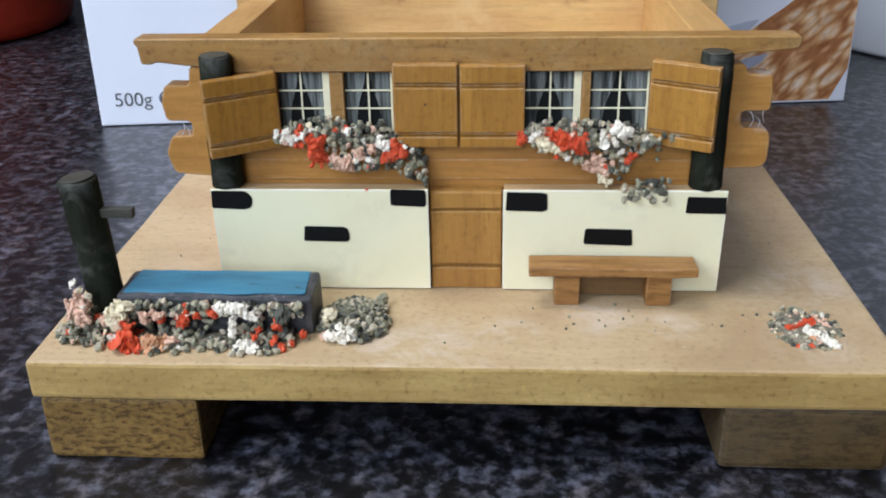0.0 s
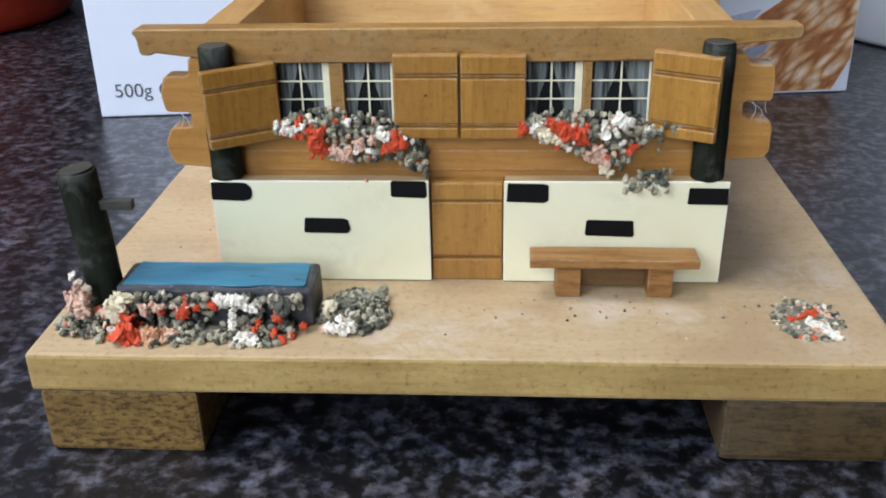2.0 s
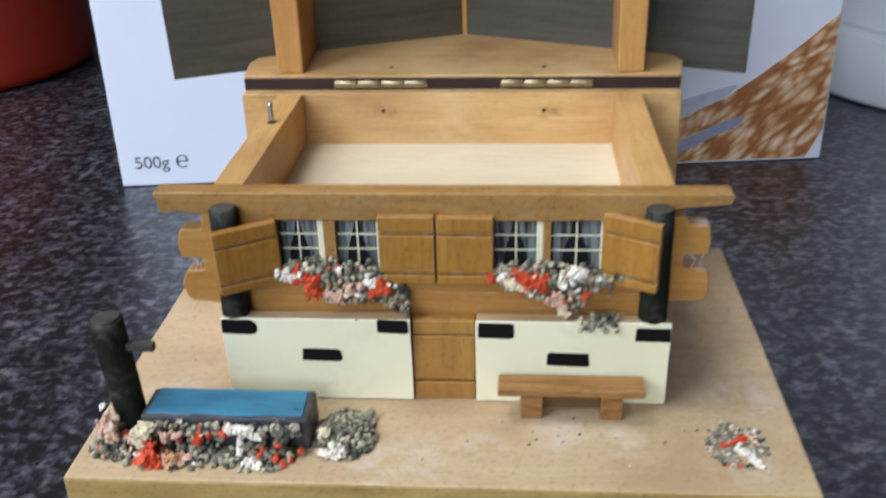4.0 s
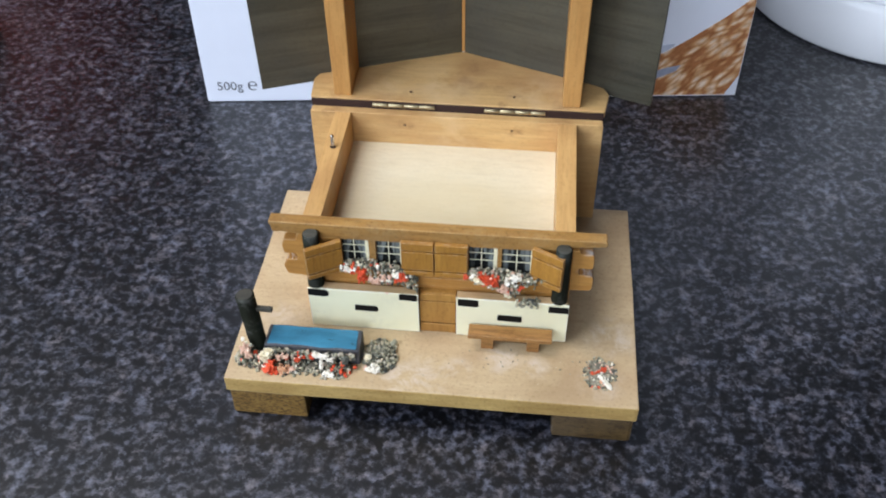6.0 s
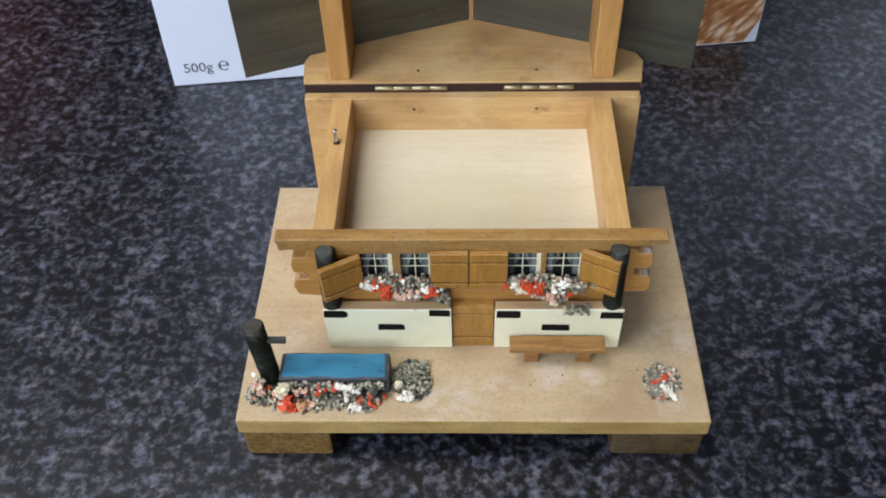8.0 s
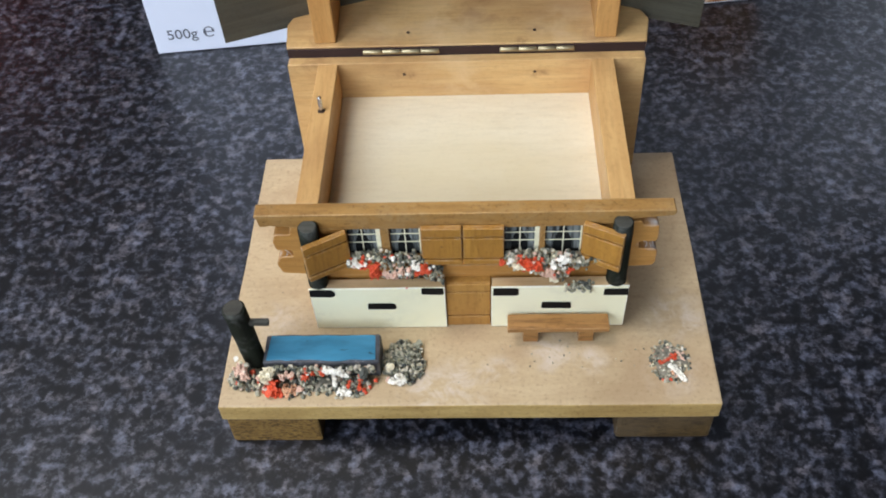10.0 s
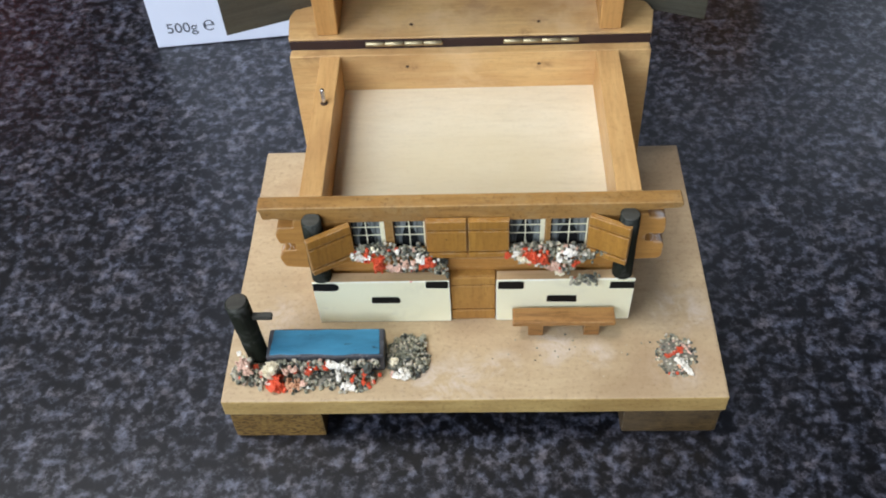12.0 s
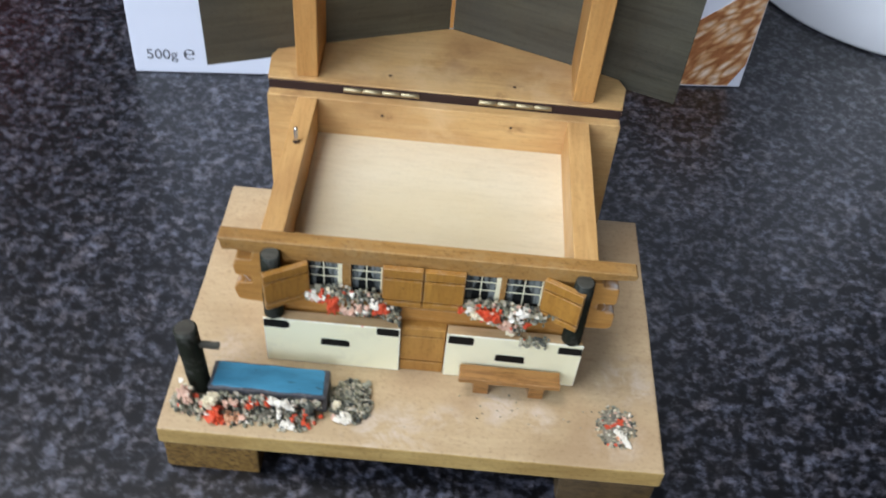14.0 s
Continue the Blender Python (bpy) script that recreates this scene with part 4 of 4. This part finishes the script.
# hanging window flowers, on a strip of grit glued under the sills
def window_flowers(line, label, dabs, trail=()):
    bm = bmesh.new()
    rings = []
    for x, z, w in line:
        rings.append([bm.verts.new((x, y, z + s)) for y, s in ((0.5545, w * 0.3), (0.535, w * 0.2), (0.53, -w * 0.3), (0.54, -w * 0.5), (0.5545, -w * 0.5))])
    for a, b in zip(rings, rings[1:]):
        for i in range(5):
            bm.faces.new((a[i], a[(i + 1) % 5], b[(i + 1) % 5], b[i]))
    bm.faces.new(rings[0])
    bm.faces.new(rings[-1][::-1])
    ob = part("window_garland", bm, GLUE, chalet, label)
    spots = list(trail)
    for (x0, z0, w0), (x1, z1, w1) in zip(line, line[1:]):
        for _ in range(int(abs(x1 - x0) * (360 + 7600 * (w0 + w1) / 2))):
            t = rnd.random()
            w = w0 + (w1 - w0) * t
            s = rnd.uniform(-1.25, 1.25)
            spots.append((x0 + (x1 - x0) * t, 0.505 + 0.02 * s + rnd.uniform(-0.01, 0.012), z0 + (z1 - z0) * t + s * w - 0.01 * max(0, s)))
    pebbles(ob, spots, dabs, 0.007, 0.0138, 0.1)
    blossoms(ob, [(mt, a, b, r * 1.12) for mt, a, b, r in dabs])


window_flowers([(-0.58, 0.858, 0.014), (-0.50, 0.864, 0.034), (-0.43, 0.845, 0.058), (-0.33, 0.825, 0.062), (-0.23, 0.825, 0.058), (-0.17, 0.79, 0.05), (-0.115, 0.745, 0.034)],
               "gravel window flowers with red and white paint dabs under a window",
               [spot(WHITE, -0.57, 0.49, 0.868, 0.013), (WHITE, (-0.545, 0.487, 0.862), (-0.525, 0.485, 0.846), 0.018), spot(RED, -0.507, 0.487, 0.868, 0.014), spot(WHITE, -0.492, 0.48, 0.86, 0.013),
                (RED, (-0.47, 0.478, 0.842), (-0.435, 0.475, 0.845), 0.018), (RED, (-0.455, 0.475, 0.825), (-0.445, 0.475, 0.785), 0.026), spot(RED, -0.50, 0.485, 0.83, 0.012),
                (PEACH, (-0.40, 0.482, 0.785), (-0.355, 0.485, 0.768), 0.018), (PEACH, (-0.385, 0.485, 0.76), (-0.345, 0.485, 0.755), 0.014), spot(PEACH, -0.32, 0.48, 0.80, 0.017),
                spot(WHITE, -0.33, 0.48, 0.785, 0.012), spot(WHITE, -0.29, 0.482, 0.785, 0.013), (WHITE, (-0.255, 0.477, 0.838), (-0.235, 0.477, 0.832), 0.017), spot(PEACH, -0.28, 0.478, 0.822, 0.017),
                (RED, (-0.24, 0.48, 0.793), (-0.185, 0.48, 0.81), 0.018), (RED, (-0.21, 0.48, 0.84), (-0.205, 0.48, 0.81), 0.015), spot(WHITE, -0.405, 0.49, 0.762, 0.01)])
trail = [(0.485 + 0.14 * rnd.random(), 0.462 + rnd.uniform(-0.014, 0.015), 0.69 + rnd.uniform(-0.032, 0.036)) for _ in range(54)]
trail += [(rnd.uniform(0.56, 0.66), 0.495, 0.845 + rnd.uniform(-0.012, 0.012)) for _ in range(12)] + [(rnd.uniform(0.53, 0.6), 0.497, rnd.uniform(0.78, 0.82)) for _ in range(5)]
window_flowers([(0.17, 0.855, 0.014), (0.24, 0.86, 0.036), (0.33, 0.848, 0.056), (0.42, 0.825, 0.062), (0.48, 0.815, 0.072), (0.53, 0.845, 0.036), (0.575, 0.85, 0.012)],
               "gravel window flowers with white, red and peach paint dabs under a window",
               [(RED, (0.175, 0.49, 0.862), (0.185, 0.49, 0.845), 0.014), spot(WHITE, 0.208, 0.487, 0.852, 0.011), spot(WHITE, 0.225, 0.487, 0.862, 0.011), (IVORY, (0.235, 0.482, 0.84), (0.295, 0.48, 0.818), 0.017),
                (RED, (0.268, 0.478, 0.865), (0.315, 0.472, 0.848), 0.02), (RED, (0.305, 0.472, 0.846), (0.362, 0.474, 0.832), 0.026), spot(RED, 0.285, 0.485, 0.795, 0.010),
                (WHITE, (0.465, 0.477, 0.885), (0.49, 0.477, 0.872), 0.023), (WHITE, (0.42, 0.48, 0.868), (0.43, 0.48, 0.832), 0.015), spot(WHITE, 0.46, 0.48, 0.838, 0.012),
                (PEACH, (0.40, 0.485, 0.785), (0.425, 0.487, 0.75), 0.018), (PEACH, (0.37, 0.487, 0.765), (0.40, 0.487, 0.75), 0.012), (IVORY, (0.42, 0.488, 0.722), (0.445, 0.488, 0.712), 0.015),
                (RED, (0.50, 0.484, 0.785), (0.525, 0.484, 0.8), 0.010), spot(RED, 0.435, 0.483, 0.765, 0.009), spot(WHITE, 0.555, 0.487, 0.85, 0.010), spot(WHITE, 0.32, 0.485, 0.787, 0.009), spot(WHITE, 0.48, 0.485, 0.81, 0.01)], trail)

blossoms([o for o in chalet.children if o.name == "plinth"][0], [spot(RED, -0.30, 0.466, 0.693, 0.007)])

# loose grit on the board
for _ in range(46):
    if rnd.random() < 0.7:
        x, y = rnd.gauss(0.5, 0.22), rnd.gauss(0.31, 0.05)
    else:
        x, y = rnd.uniform(-1.15, 1.1), rnd.uniform(0.08, 1.6)
        if -0.85 < x < 0.85 and y > 0.4 or x < -0.2 and y < 0.42:
            continue
    piece("grit", rnd.choice(pebble_mesh), (x, y, Z0 + 0.002), rnd.uniform(0.002, 0.005), base)

# ---------------- the things behind ----------------
# carton, standing a little askew
carton = tagged(new("cereal_carton"), "large white cardboard carton with toasted cereal picture, standing upright", "carton")
carton.matrix_world = pose(-2.341 * U, 3.32 * U, 0, 0, 0, math.degrees(math.atan2(0.535, 4.646)))
part("carton_body", slab(0, 4.677, 0, 1.5, 0.004, 5.6, 0.012), CARTON, carton)
part("cereal_picture", plate([(2.9, 0.02), (4.57, 0.02), (4.665, 0.22), (4.67, 0.99), (4.46, 0.80), (4.2, 0.60), (4.0, 0.465), (3.72, 0.33), (2.9, 0.12)], [], -0.004, -0.0005, "y", 0), FLAKES, carton, "printed picture of toasted golden strands")
part("picture_shadow", plate(rounded([(3.2, 0.26), (3.72, 0.46), (4.0, 0.535), (4.07, 0.54), (4.0, 0.47), (3.72, 0.335), (3.2, 0.18)], 0.02, 2), [], -0.003, -0.0005, "y", 0), PRINT_PALE, carton, "pale blue-grey printed shadow")
part("picture_band", plate([(3.45, 0.03), (3.6, 0.03), (4.1, 0.27), (4.14, 0.33), (4.0, 0.30), (3.7, 0.17)], [], -0.0065, -0.0045, "y", 0), PRINT_BLUE, carton, "blue-grey printed band")


def lettering(name, text, size, m, mat, parent):
    cu = bpy.data.curves.new(name, "FONT")
    cu.body, cu.size, cu.extrude = text, size * U, 0.00004
    tmp = new(name + "_tmp", cu)
    me = bpy.data.meshes.new_from_object(tmp.evaluated_get(bpy.context.evaluated_depsgraph_get()))
    bpy.data.objects.remove(tmp)
    me.materials.append(mat)
    ob = new(name, me)
    ob.parent = parent
    ob.matrix_basis = m
    return ob


lettering("weight_lettering", "500g", 0.119, pose(0.1 * U, -0.002 * U, 0.126 * U, 90), PRINT_GREY, carton)
lettering("estimated_sign", "\u212e", 0.165, pose(0.362 * U, -0.002 * U, 0.124 * U, 90), PRINT_GREY, carton)

canister = tagged(new("canister"), "large round white glazed kitchen canister on the worktop", "canister")
smooth(part("canister_base", turned([(1.44, 0.004), (1.50, 0.01), (1.53, 0.05), (1.525, 0.5), (1.50, 0.55), (1.47, 0.56)], (4.12, 5.92)), CERAMIC, canister))
smooth(part("canister_body", turned([(1.46, 0.561), (1.46, 0.6), (1.45, 0.62), (1.45, 3.2), (1.40, 3.27), (1.2, 3.3)], (4.12, 5.92)), CERAMIC_SHADE, canister))

pot = tagged(new("cooking_pot"), "round red enamelled cooking pot on the worktop", "pot")
smooth(part("pot_body", turned([(1.12, 0.004), (1.18, 0.015), (1.23, 0.07), (1.25, 0.16), (1.26, 2.0), (1.28, 2.03), (1.24, 2.06)], (-5.05, 6.3)), RED_ENAMEL, pot))
smooth(part("pot_lid", turned([(1.24, 2.061), (1.2, 2.12), (0.7, 2.3), (0.2, 2.34), (0.12, 2.5), (0.05, 2.52)], (-5.05, 6.3)), RED_ENAMEL, pot))

flat_box = tagged(part("plastic_box", slab(-2.6, 0, 0, 1.36, 0.004, 0.25, 0.03), TUB), "low flat white plastic box lying on the worktop", "box")
flat_box.matrix_world = pose(-4.31 * U, 3.07 * U, 0, 0, 0, 17.8)
